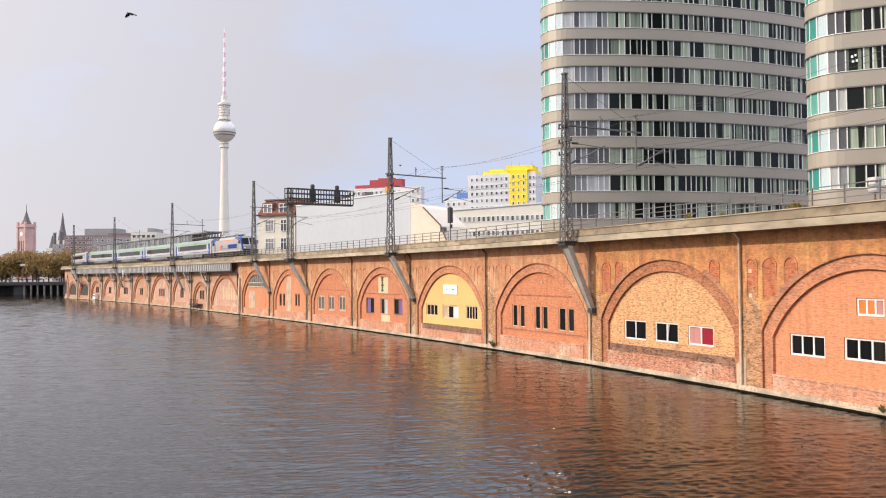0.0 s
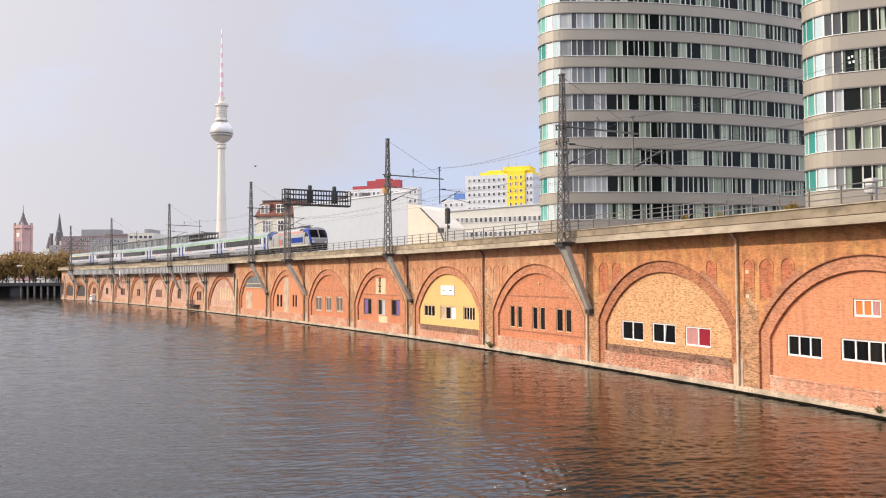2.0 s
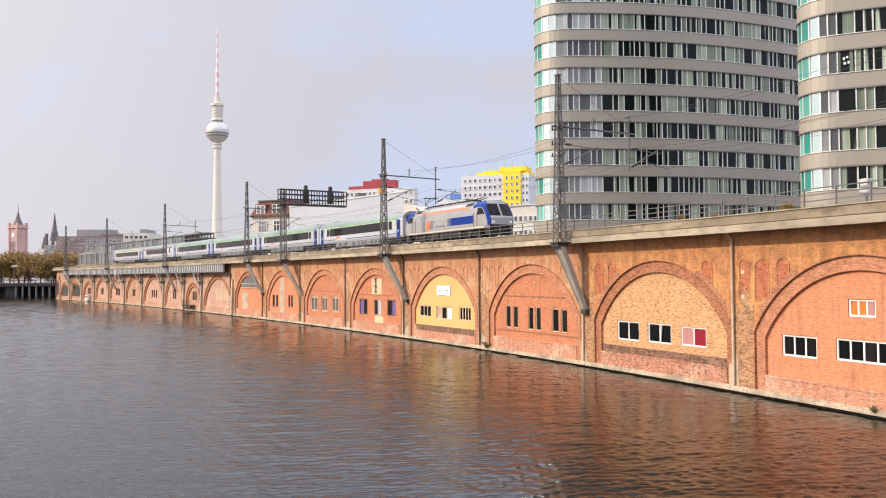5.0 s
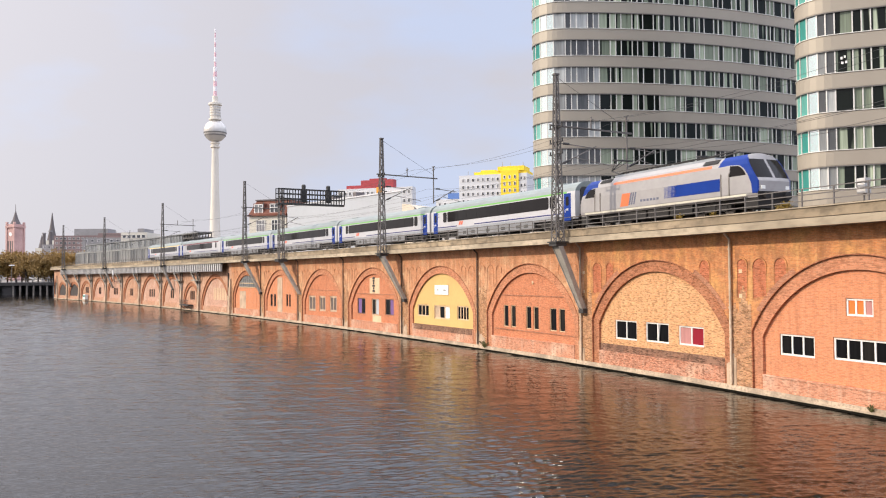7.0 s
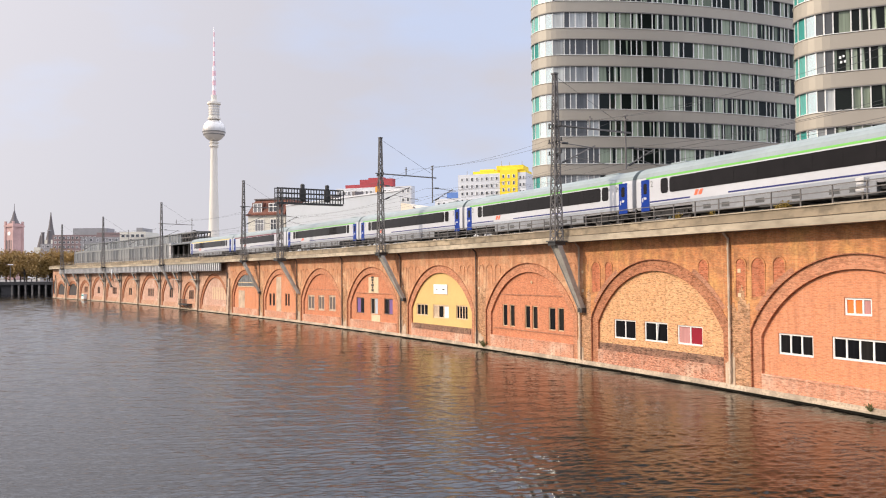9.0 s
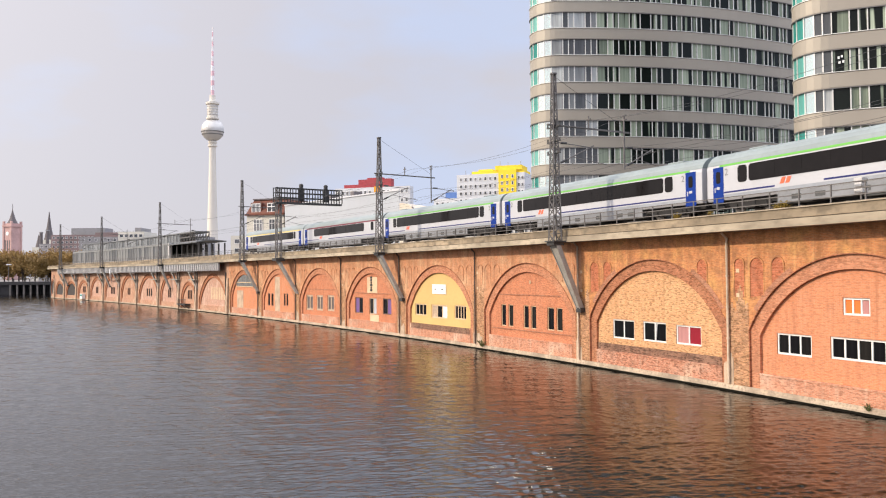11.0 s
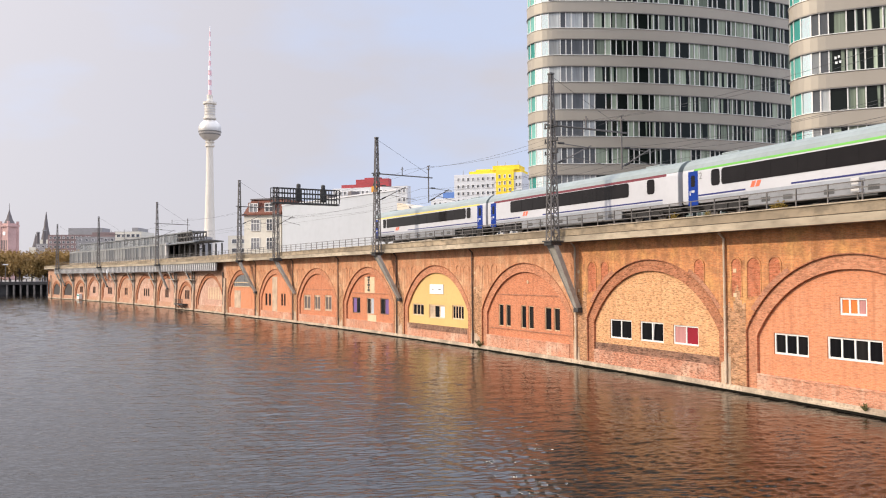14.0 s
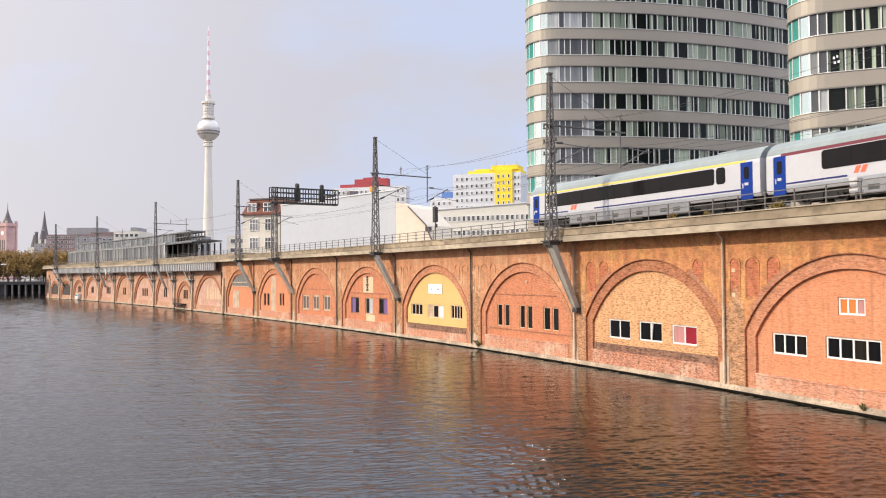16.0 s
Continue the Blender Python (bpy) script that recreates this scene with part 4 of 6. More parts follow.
# signal gantry
root = thing("signal_gantry", "dark steel signal gantry with railings over the tracks", "gantry", at=stand(83.0, -1.75, 9.2))
H, y1 = 10.2, 9.8
for x, y in ((-0.35, -0.35), (0.35, -0.35), (-0.35, 0.35), (0.35, 0.35)):
    bm = B()
    beam(bm, (x, y, 0), (x * 0.9, y * 0.9, H), 0.11)
    part("leg", bm, "steel", root)
bm = B()
for k in range(12):
    z0, z1 = H * k / 12, H * (k + 1) / 12
    e = 1 if k % 2 else -1
    for f in (-0.35, 0.35):
        beam(bm, (-0.35 * e, f, z0), (0.35 * e, f, z1), 0.06)
        beam(bm, (f, -0.35 * e, z0), (f, 0.35 * e, z1), 0.06)
part("lacing", bm, "steel", root)
bm = B()
block(bm, -0.5, 0.5, -0.6, y1, 8.0, 8.25)
part("walkway", bm, "dark_steel", root)
for x in (-0.5, 0.5):
    bm = B()
    for z in (8.9, 9.6, 10.3):
        block(bm, x - 0.05, x + 0.05, -0.6, y1, z - 0.06, z + 0.06)
    for k in range(13):
        y = -0.6 + (y1 + 0.6) * k / 12
        block(bm, x - 0.05, x + 0.05, y - 0.06, y + 0.06, 8.25, 10.35)
    part("guard_rail", bm, "dark_steel", root)
for y in (3.6, 7.5):
    bm = B()
    block(bm, -0.6, -0.1, y - 0.40, y + 0.40, 8.5, 10.4)
    lathe(bm, ((0.30, 10.4), (0.32, 10.95), (0.2, 11.1)), 10, (-0.3, y))
    part("signal_head", bm, "dark_steel", root)
bm = B()
a0, a1 = Vector((0.0, -0.05, -0.3)), Vector((83.0 - 79.8, 1.6, -5.0))
taper(bm, a0, a1, 0.42, 0.17)
part("raking_strut", bm, "steel_brace", root)
bm = B()
block(bm, -0.8, 0.8, -0.7, 0.7, -0.3, 0.12)
part("foot_plate", bm, "dark_steel", root)

# signal post by the track
root = thing("signal_post", "black track signal on a slim post", "signal", at=stand(50.0, 6.0, 10.2))
bm = B()
rod(bm, (0, 0, 0), (0, 0, 3.2), 0.07)
part("pole", bm, "steel", root)
bm = B()
block(bm, -0.28, 0.28, -0.2, 0.2, 2.6, 4.3)
lathe(bm, ((0.3, 4.3), (0.12, 4.45)), 10)
part("signal_head", bm, "dark_steel", root)
bm = B()
block(bm, 0.06, 0.3, -0.12, 0.12, 2.0, 2.4)
part("marker", bm, "dark_steel", root)

# ---- the train ----
M["coach_white"] = plain("coach_white", (0.50, 0.50, 0.52), 0.3, dirt=0.12, big=0.3, small=2, bump=0)
M["coach_grey"] = plain("coach_grey", (0.33, 0.35, 0.38), 0.4, dirt=0.3, big=0.5, small=3, bump=0)
M["coach_roof"] = plain("coach_roof", (0.225, 0.262, 0.255), 0.45, dirt=0.25, big=0.4, small=3, bump=0.05)
M["coach_blue"] = plain("coach_blue", (0.006, 0.036, 0.24), 0.45, dirt=0.15, bump=0, spec=0.15)
M["stripe_blue"] = plain("stripe_blue", (0.016, 0.02, 0.13), 0.35, dirt=0.1, bump=0)
M["stripe_green"] = plain("stripe_green", (0.13, 0.42, 0.055), 0.4, dirt=0.1, bump=0)
M["stripe_red"] = plain("stripe_red", (0.13, 0.006, 0.018), 0.6, dirt=0.1, bump=0)
M["stripe_yellow"] = plain("stripe_yellow", (0.74, 0.53, 0.08), 0.4, dirt=0.1, bump=0)
M["mark_red"] = plain("mark_red", (0.80, 0.14, 0.06), 0.4, dirt=0.1, bump=0)
M["train_glass"] = plain("train_glass", (0.012, 0.010, 0.010), 0.1, dirt=0.4, big=0.8, small=2, bump=0, spec=0.15)
M["undercarriage"] = plain("undercarriage", (0.022, 0.020, 0.019), 0.85, dirt=0.5, small=8)
M["equipment"] = plain("equipment", (0.24, 0.24, 0.24), 0.6, dirt=0.5, small=6)
M["underfloor_grey"] = plain("underfloor_grey", (0.09, 0.09, 0.088), 0.7, dirt=0.6, small=6)
M["skirt_silver"] = plain("skirt_silver", (0.27, 0.275, 0.285), 0.45, 0.2, dirt=0.35, big=0.5, small=4, bump=0.05)
M["loco_cream"] = plain("loco_cream", (0.60, 0.57, 0.46), 0.5, dirt=0.3, small=5)
M["mark_grey"] = plain("mark_grey", (0.12, 0.13, 0.19), 0.5, dirt=0.2, bump=0)
M["rubber"] = plain("rubber", (0.05, 0.05, 0.055), 0.8, dirt=0.3)
M["loco_grey"] = plain("loco_grey", (0.345, 0.33, 0.325), 0.35, dirt=0.2, big=0.4, small=3, bump=0)
M["loco_orange"] = plain("loco_orange", (0.72, 0.17, 0.06), 0.4, dirt=0.12, bump=0)
M["lamp_glass"] = plain("lamp_glass", (0.9, 0.9, 0.85), 0.1, dirt=0.1, bump=0)

SIDE = [(1.32, 0.90), (1.40, 1.02), (1.415, 1.3), (1.415, 2.95), (1.38, 3.15), (1.25, 3.45), (1.0, 3.72), (0.6, 3.93), (0.0, 4.0)]


def shell(bm, prof, x0, x1, n=1):
    """A closed body of that half section from x0 to x1."""
    full = prof + [(-y, z) for y, z in reversed(prof) if y > 0.001]
    rings = [[bm.verts.new((x0 + (x1 - x0) * i / n, y, z)) for y, z in full] for i in range(n + 1)]
    k = len(full)
    for a, b in zip(rings, rings[1:]):
        for i in range(k):
            bm.faces.new((a[i], a[(i + 1) % k], b[(i + 1) % k], b[i]))
    bm.faces.new(rings[0][::-1]), bm.faces.new(rings[-1])


def wheelset(root, x, r=0.46):
    bm = B()
    for y in (-0.75, 0.75):
        lathe(bm, ((r * 0.4, y - 0.07), (r, y - 0.07), (r, y + 0.06), (r * 0.4, y + 0.09)), 18)
    for v in bm.verts:
        v.co = Vector((v.co.x, v.co.z, v.co.y))
    rod(bm, (0, -0.9, 0), (0, 0.9, 0), 0.09)
    part("wheelset", bm, "rail_steel", root, at=Matrix.Translation((x, 0, r)))


def bogie(root, x, base=2.5):
    bm = B()
    for y in (-1.05, 1.05):
        block(bm, -base / 2 - 0.5, base / 2 + 0.5, y - 0.1, y + 0.1, 0.42, 0.66)
        block(bm, -0.45, 0.45, y - 0.16, y + 0.16, 0.3, 0.8)
        for e in (-1, 1):
            block(bm, e * base / 2 - 0.18, e * base / 2 + 0.18, y - 0.16, y + 0.16, 0.3, 0.62)
            rod(bm, (e * base / 2 - e * 0.45, y, 0.3), (e * base / 2 - e * 0.45, y, 0.78), 0.11)
    block(bm, -0.35, 0.35, -1, 1, 0.35, 0.8)
    part("bogie_frame", bm, "undercarriage", root, at=Matrix.Translation((x, 0, 0)))
    for e in (-1, 1):
        wheelset(root, x + e * base / 2)


def plate(root, name, mat, x0, x1, z0, z1, out=0.008, label="", y=1.415, lean=0.0):
    """A thin panel on each flank."""
    for e in (-1, 1):
        bm = B()
        for v in block(bm, x0, x1, 0, 0.02, z0, z1):
            d = y - 0.012 + (0.012 + out if v.co.y < 0.01 else 0.0) - lean * (v.co.z - z0)
            v.co.y = e * d
        part(name, bm, mat, root, label)


def round_window(root, x0, x1, z0, z1, r=0.14, name="window", mat="train_glass", out=0.012, y=1.415):
    """A pane with rounded corners on each flank."""
    for e in (-1, 1):
        bm = B()
        pts = []
        for cx, cz, a0 in ((x1 - r, z1 - r, 0), (x0 + r, z1 - r, 90), (x0 + r, z0 + r, 180), (x1 - r, z0 + r, 270)):
            pts += [(cx + r * math.cos(radians(a0 + 30 * k)), cz + r * math.sin(radians(a0 + 30 * k))) for k in range(4)]
        f = [bm.verts.new((a, e * (y + out), b)) for a, b in pts]
        g = [bm.verts.new((a, e * (y - 0.03), b)) for a, b in pts]
        bm.faces.new(f), bm.faces.new(g[::-1])
        for k in range(len(pts)):
            j = (k + 1) % len(pts)
            bm.faces.new((f[k], f[j], g[j], g[k]))
        part(name, bm, mat, root)


def lettering(root, text, size, m, mat, name="number"):
    cu = bpy.data.curves.new(name, "FONT")
    cu.body, cu.size, cu.extrude, cu.align_x = text, size, 0.004, "CENTER"
    cu.materials.append(M[mat])
    o = new(name, cu)
    o.parent, o.matrix_basis = root, m
    return o


def coach(stripe, kind):
    """A 26.4 m passenger coach; its middle is at x = 0 and the rails at z = 0."""
    word = {"stripe_green": "green", "stripe_red": "dark red", "stripe_yellow": "yellow"}[stripe]
    root = thing("passenger_coach", "white passenger coach with %s roof stripe and blue doors" % word, "train coach", "coaches of the train")
    L = 13.05
    bm = B()
    shell(bm, SIDE[:5] + [(1.30, 3.18), (0.0, 3.18)], -L, L)
    part("body", bm, "coach_white", root)
    bm = B()
    shell(bm, [(1.385, 3.165)] + SIDE[5:], -L, L, 1)
    part("roof", bm, "coach_roof", root, "grey ribbed roof")
    bm = B()
    block(bm, -0.02, 0.02, -1.0, 1.0, 3.70, 3.735)
    rib = part("roof_rib", bm, "coach_roof", root, at=Matrix.Translation((-11, 0, 0)))
    for k in range(1, 12):
        again(rib, root, Matrix.Translation((-11 + 2 * k, 0, 0)))
    bm = B()
    block(bm, -0.8, 0.8, -0.5, 0.5, 3.9, 4.06)
    bmesh.ops.bevel(bm, geom=bm.edges[:], offset=0.04, segments=1, affect="EDGES")
    unit = part("roof_unit", bm, "coach_roof", root, at=Matrix.Translation((-9.5, 0, 0)))
    again(unit, root, Matrix.Translation((9.5, 0, 0)))
    plate(root, "lower_panel", "coach_grey", -11.5, 11.5, 1.06, 1.26, 0.006)
    plate(root, "blue_line", "stripe_blue", -11.5, -7.2, 1.34, 1.44, 0.007)
    plate(root, "blue_line", "stripe_blue", -3.6, 11.5, 1.34, 1.44, 0.007)
    plate(root, "roof_stripe", stripe, -11.9, 11.9, 2.98 if kind == "dining" else 3.03, 3.16, 0.012, y=1.406, lean=0.2)
    first, last = -10.6, 10.6
    if kind == "dining":
        first, last = -10.2, 9.2
    # glazed band: one dark strip with single panes set in it
    round_window(root, first + 1.3, last - 1.3, 1.90, 2.94, 0.2, "window_band")
    n = 9
    w = (last - first - 2.9) / n
    for k in range(n):
        x = first + 1.45 + w * k
        round_window(root, x + 0.05, x + w - 0.05, 2.0, 2.84, 0.1, "window", "train_glass", 0.02)
    for x in (first + 0.35, last - 1.15) if kind != "dining" else (9.9,):
        round_window(root, x, x + 0.8, 1.90, 2.94, 0.2)
    for e in (-1, 1):
        x = e * 12.0
        if kind != "dining" or e < 0:
            plate(root, "door", "coach_blue", x - 0.48, x + 0.48, 0.78, 3.02, 0.014)
            round_window(root, x - 0.2, x + 0.2, 2.0, 2.75, 0.12, "door_window", out=0.022)
            plate(root, "door_notice", "coach_white", x - 0.16, x + 0.14, 1.62, 1.78, 0.022)
            plate(root, "door_handle", "coach_white", x - 0.33, x - 0.25, 1.45, 1.75, 0.03)
            plate(root, "step", "undercarriage", x - 0.45, x + 0.45, 0.45, 0.55, 0.03, y=1.3)
        bm = B()
        shell(bm, [(0.9, 1.0), (0.9, 3.3), (0.75, 3.5), (0.0, 3.5)], e * 13.02, e * 13.2)
        part("gangway", bm, "rubber", root)
        bm = B()
        for y in (-0.87, 0.87):
            rod(bm, (e * 13.0, y, 1.05), (e * 13.19, y, 1.05), 0.22, sides=10)
        part("buffer", bm, "undercarriage", root)
        for s2 in (-1, 1):
            m = Matrix.Translation((e * 11.25, s2 * 1.428, 2.45)) @ Matrix.Rotation(math.pi / 2, 4, "X")
            if s2 > 0:
                m = Matrix.Translation((e * 11.25, 1.428, 2.45)) @ Matrix.Rotation(math.pi, 4, "Z") @ Matrix.Rotation(math.pi / 2, 4, "X")
            if stripe == "stripe_green":
                lettering(root, "2", 0.62, m, "equipment")
        bogie(root, e * 9.5)
    # red slanted mark, as a plain shape, low on the flank
    for k in range(2):
        for e in (-1, 1):
            bm = B()
            for v in block(bm, -6.8 + 0.42 * k, -6.5 + 0.42 * k, 0, 0.02, 1.48, 1.84):
                v.co.x += (v.co.z - 1.48) * 0.5
                v.co.y = e * (1.41 + 0.02 * (v.co.y < 0.01))
            part("red_mark", bm, "mark_red", root)
    # silver skirts between the bogies, with hatches
    plate(root, "skirt", "skirt_silver", -7.0, 7.0, 0.40, 1.00, 0.0, y=1.385)
    for x in (-5.6, -3.9, -1.0, 1.8, 4.4, 5.7):
        plate(root, "hatch", "underfloor_grey", x - 0.35, x + 0.35, 0.52, 0.80, 0.006, y=1.385)
    # underfloor boxes
    bm = B()
    for x0, x1, z0 in ((-7.2, -4.6, 0.3), (-4.3, -1.6, 0.35), (-1.2, 1.9, 0.25), (2.2, 4.4, 0.36), (4.8, 7.0, 0.3)):
        block(bm, x0, x1, -1.25, 1.25, z0, 0.9)
    part("underfloor_box", bm, "underfloor_grey", root)
    bm = B()
    block(bm, -13.0, 13.0, -1.1, 1.1, 0.55, 0.95)
    part("underframe", bm, "undercarriage", root)
    return root


def inside(x, z, poly):
    """Whether (x, z) lies in the polygon."""
    hit = False
    for (x0, z0), (x1, z1) in zip(poly, poly[1:] + poly[:1]):
        if (z0 > z) != (z1 > z) and x < x0 + (z - z0) / (z1 - z0) * (x1 - x0):
            hit = not hit
    return hit


FLANK = [(1.38, 0.95), (1.49, 1.25), (1.49, 2.35), (1.41, 3.05), (1.28, 3.38), (0.98, 3.68), (0.5, 3.76), (0.0, 3.78)]


def half_width(z):
    for (y0, z0), (y1, z1) in zip(FLANK, FLANK[1:]):
        if z <= z1:
            return y0 + (y1 - y0) * (z - z0) / (z1 - z0)
    return 0.0


def nose_x(z):
    return 9.40 - max(0.0, 1.25 - z) * 0.25 - max(0.0, z - 1.95) * 0.62


ARCH = [(6.2, 3.06), (6.45, 3.82), (9.6, 3.82), (9.6, 1.20), (9.04, 1.20), (8.94, 1.9), (8.72, 2.38), (8.38, 2.8), (8.0, 3.03), (7.2, 3.09)]
ARCH_REAR = [(6.9, 3.06), (7.1, 3.82), (9.6, 3.82), (9.6, 2.6), (8.6, 2.6), (8.1, 2.84), (7.75, 3.03), (7.2, 3.09)]
SIDE_PANE = [(7.22, 2.36), (8.62, 2.36), (8.42, 2.64), (8.18, 2.86), (7.9, 2.99), (7.22, 3.04)]


def cab(root, e):
    """A driver's cab: flank and roof from x = 6 to the raked nose, split by paint and glass."""
    bms = {}
    zs = list(np.linspace(0.95, 3.38, 110)) + [3.5, 3.6, 3.68, 3.73, 3.76, 3.775, 3.78]
    ts = np.linspace(0, 1, 150)
    arch = ARCH if e > 0 else ARCH_REAR

    def at(t, z):
        x = 6.0 + t * (nose_x(z) - 6.0)
        q = max(0.0, (x - 8.2) / 1.2)
        return Vector((x, half_width(z) * (1.0 - 0.10 * q * q), z))

    def quad(kind, pts):
        m = bms.setdefault(kind, B())
        m.faces.new([m.verts.new((e * p.x, p.y, p.z)) for p in pts])

    for s2 in (-1, 1):
        for t0, t1 in zip(ts, ts[1:]):
            for z0, z1 in zip(zs, zs[1:]):
                pts = [at(t0, z0), at(t1, z0), at(t1, z1), at(t0, z1)]
                c = sum(pts, Vector()) / 4
                kind = "cab_window" if inside(c.x, c.z, SIDE_PANE) else "cab_arch" if inside(c.x, c.z, arch) else "cab_side"
                quad((kind, s2), [Vector((p.x, p.y * s2, p.z)) for p in pts])
    # the front
    for z0, z1 in zip(zs, zs[1:]):
        p0, p1 = at(1, z0), at(1, z1)
        for k in range(28):
            a, b = -1 + k / 14, -1 + (k + 1) / 14
            pts = [Vector((p0.x + 0.16 * (1 - a * a), p0.y * a, z0)), Vector((p0.x + 0.16 * (1 - b * b), p0.y * b, z0)),
                   Vector((p1.x + 0.16 * (1 - b * b), p1.y * b, z1)), Vector((p1.x + 0.16 * (1 - a * a), p1.y * a, z1))]
            z = (z0 + z1) / 2
            kind = "windscreen" if 2.15 < z < 3.4 and 0.04 < abs(a + 1 / 28) < 0.93 else "nose"
            if abs(a + 1 / 28) > 0.93 and 1.25 < z < 3.5 and e > 0:
                kind = "cab_arch"
            if z < 1.3:
                kind = "valance"
            quad((kind, 1 if a > -0.01 else -1), pts)
    look_of = {"cab_side": ("loco_grey", ""), "cab_arch": ("coach_blue", "blue painted arch round the cab"), "cab_window": ("train_glass", ""),
               "windscreen": ("train_glass", "dark raked windscreen"), "nose": ("loco_grey", ""),
               "valance": ("undercarriage", "dark valance under the nose")}
    for (k, _), m in bms.items():
        bmesh.ops.remove_doubles(m, verts=m.verts[:], dist=0.001)
        part(k, m, look_of[k][0], root, look_of[k][1], smooth=True)


def locomotive():
    """A 19.6 m electric locomotive, its front at +x."""
    root = thing("electric_locomotive", "grey electric locomotive with blue cab ends and orange roof line", "locomotive")
    bm = B()
    shell(bm, FLANK, -6.0, 6.0)
    part("body", bm, "loco_grey", root)
    for e in (-1, 1):
        cab(root, e)
        plate(root, "grab_rail", "rail_steel", *sorted((e * 7.18, e * 7.22)), 1.2, 2.6, 0.04, y=1.49)
        plate(root, "grab_rail", "rail_steel", *sorted((e * 6.48, e * 6.52)), 1.2, 2.6, 0.04, y=1.49)
        for y in (-0.85, 0.85):
            bm = B()
            block(bm, *sorted((e * 9.30, e * 9.50)), y - 0.28, y + 0.28, 1.45, 1.66)
            part("headlight", bm, "lamp_glass", root)
            bm = B()
            rod(bm, (e * 9.2, y, 1.05), (e * 9.65, y, 1.05), 0.12)
            rod(bm, (e * 9.65, y, 1.05), (e * 9.74, y, 1.05), 0.24, sides=12)
            part("buffer", bm, "undercarriage", root)
        bm = B()
        block(bm, *sorted((e * 8.3, e * 9.36)), -1.28, 1.28, 0.3, 0.97)
        part("skirt", bm, "undercarriage", root)
        bogie(root, e * 5.2, 2.6)
    plate(root, "sole_bar", "loco_cream", -8.6, 8.6, 1.02, 1.2, 0.012, y=1.465)
    for e in (-1, 1):
        bm = B()
        for v in block(bm, -4.9, 5.6, 0, 0.02, 3.08, 3.26):
            v.co.y = e * (1.41 + (0.014 if v.co.y < 0.01 else -0.02) - (v.co.z - 3.05) * 0.394)
        part("orange_line", bm, "loco_orange", root)
    plate(root, "blue_panel", "coach_blue", 2.3, 6.4, 1.55, 2.34, 0.012, y=1.49)
    for k in range(9):
        # the blue panel breaks up into ever thinner bars
        plate(root, "blue_bar", "coach_blue", 2.3 - 0.14 * (k + 1), 2.3 - 0.14 * (k + 1) + 0.125 - 0.012 * k, 1.55, 2.34, 0.011, y=1.49)
    for e in (-1, 1):
        for name, mat, x0, x1, z0, z1 in (("orange_mark", "loco_orange", -3.95, -3.0, 1.36, 2.3), ("grey_mark", "mark_grey", -2.94, -2.80, 1.42, 2.3),
                                          ("grey_mark", "mark_grey", -2.68, -2.54, 1.42, 2.3), ("grey_mark", "mark_grey", -2.42, -2.28, 1.42, 2.3)):
            bm = B()
            for v in block(bm, x0, x1, 0, 0.02, z0, z1):
                v.co.x += (v.co.z - 1.4) * 0.28
                v.co.y = e * (1.502 if v.co.y < 0.01 else 1.47)
            part(name, bm, mat, root)
        # louvres on the sloping roof edge
        for x0, x1 in ((4.7, 6.1), (-6.7, -5.3)):
            bm = B()
            for v in block(bm, x0, x1, 0, 0.03, 3.36, 3.64):
                v.co.y = e * (1.30 - (v.co.z - 3.38) + (0.03 if v.co.y < 0.01 else -0.03))
            part("louvre", bm, "undercarriage", root)
        bm = B()
        for k in range(14):
            x = -4.6 + 0.68 * k
            block(bm, x, x + 0.1, e * 0.78 - 0.05, e * 0.78 + 0.05, 3.7, 3.94)
        block(bm, -4.8, 4.6, e * 0.78 - 0.03, e * 0.78 + 0.03, 3.94, 3.99)
        part("roof_rail", bm, "undercarriage", root)
    for k in range(6):
        plate(root, "lettering_bar", "mark_grey", -1.6 + 0.36 * k, -1.36 + 0.36 * k, 1.55, 1.71, 0.012, y=1.49)
    bm = B()
    block(bm, -5.4, 5.4, -0.9, 0.9, 3.7, 3.86)
    part("roof_plate", bm, "coach_grey", root)
    bm = B()
    for x in (-5.5, -3, -0.5, 2.0, 4.2):
        block(bm, x - 0.6, x + 0.6, -0.5, 0.5, 3.86, 4.0)
        rod(bm, (x, 0.3, 4.0), (x, 0.3, 4.25), 0.07)
    rod(bm, (-6, 0.3, 4.22), (5, 0.3, 4.22), 0.03, sides=5)
    part("roof_gear", bm, "undercarriage", root)
    # pantographs: rear raised, front folded
    bm = B()
    rod(bm, (-5.4, 0, 3.9), (-7.0, 0, 4.45), 0.05)
    rod(bm, (-7.0, 0, 4.45), (-5.6, 0, 5.1), 0.04)
    for y in (-0.6, 0.6):
        rod(bm, (-7.0, 0, 4.45), (-5.6, y, 5.08), 0.025)
    block(bm, -5.75, -5.45, -0.85, 0.85, 5.06, 5.14)
    part("pantograph", bm, "dark_steel", root)
    bm = B()
    rod(bm, (3.6, 0.2, 3.95), (6.4, 0.2, 4.15), 0.05)
    rod(bm, (3.8, -0.2, 4.05), (6.4, -0.2, 4.2), 0.05)
    block(bm, 3.5, 3.9, -0.8, 0.8, 4.12, 4.2)
    part("pantograph", bm, "dark_steel", root, "folded pantograph")
    bm = B()
    for x0, x1 in ((-3.6, -1.2), (-1.0, 1.2), (1.4, 3.6)):
        block(bm, x0, x1, -1.3, 1.3, 0.3, 0.92)
    block(bm, -8.5, 8.5, -1.1, 1.1, 0.7, 1.0)
    part("underfloor_box", bm, "undercarriage", root)
    return root


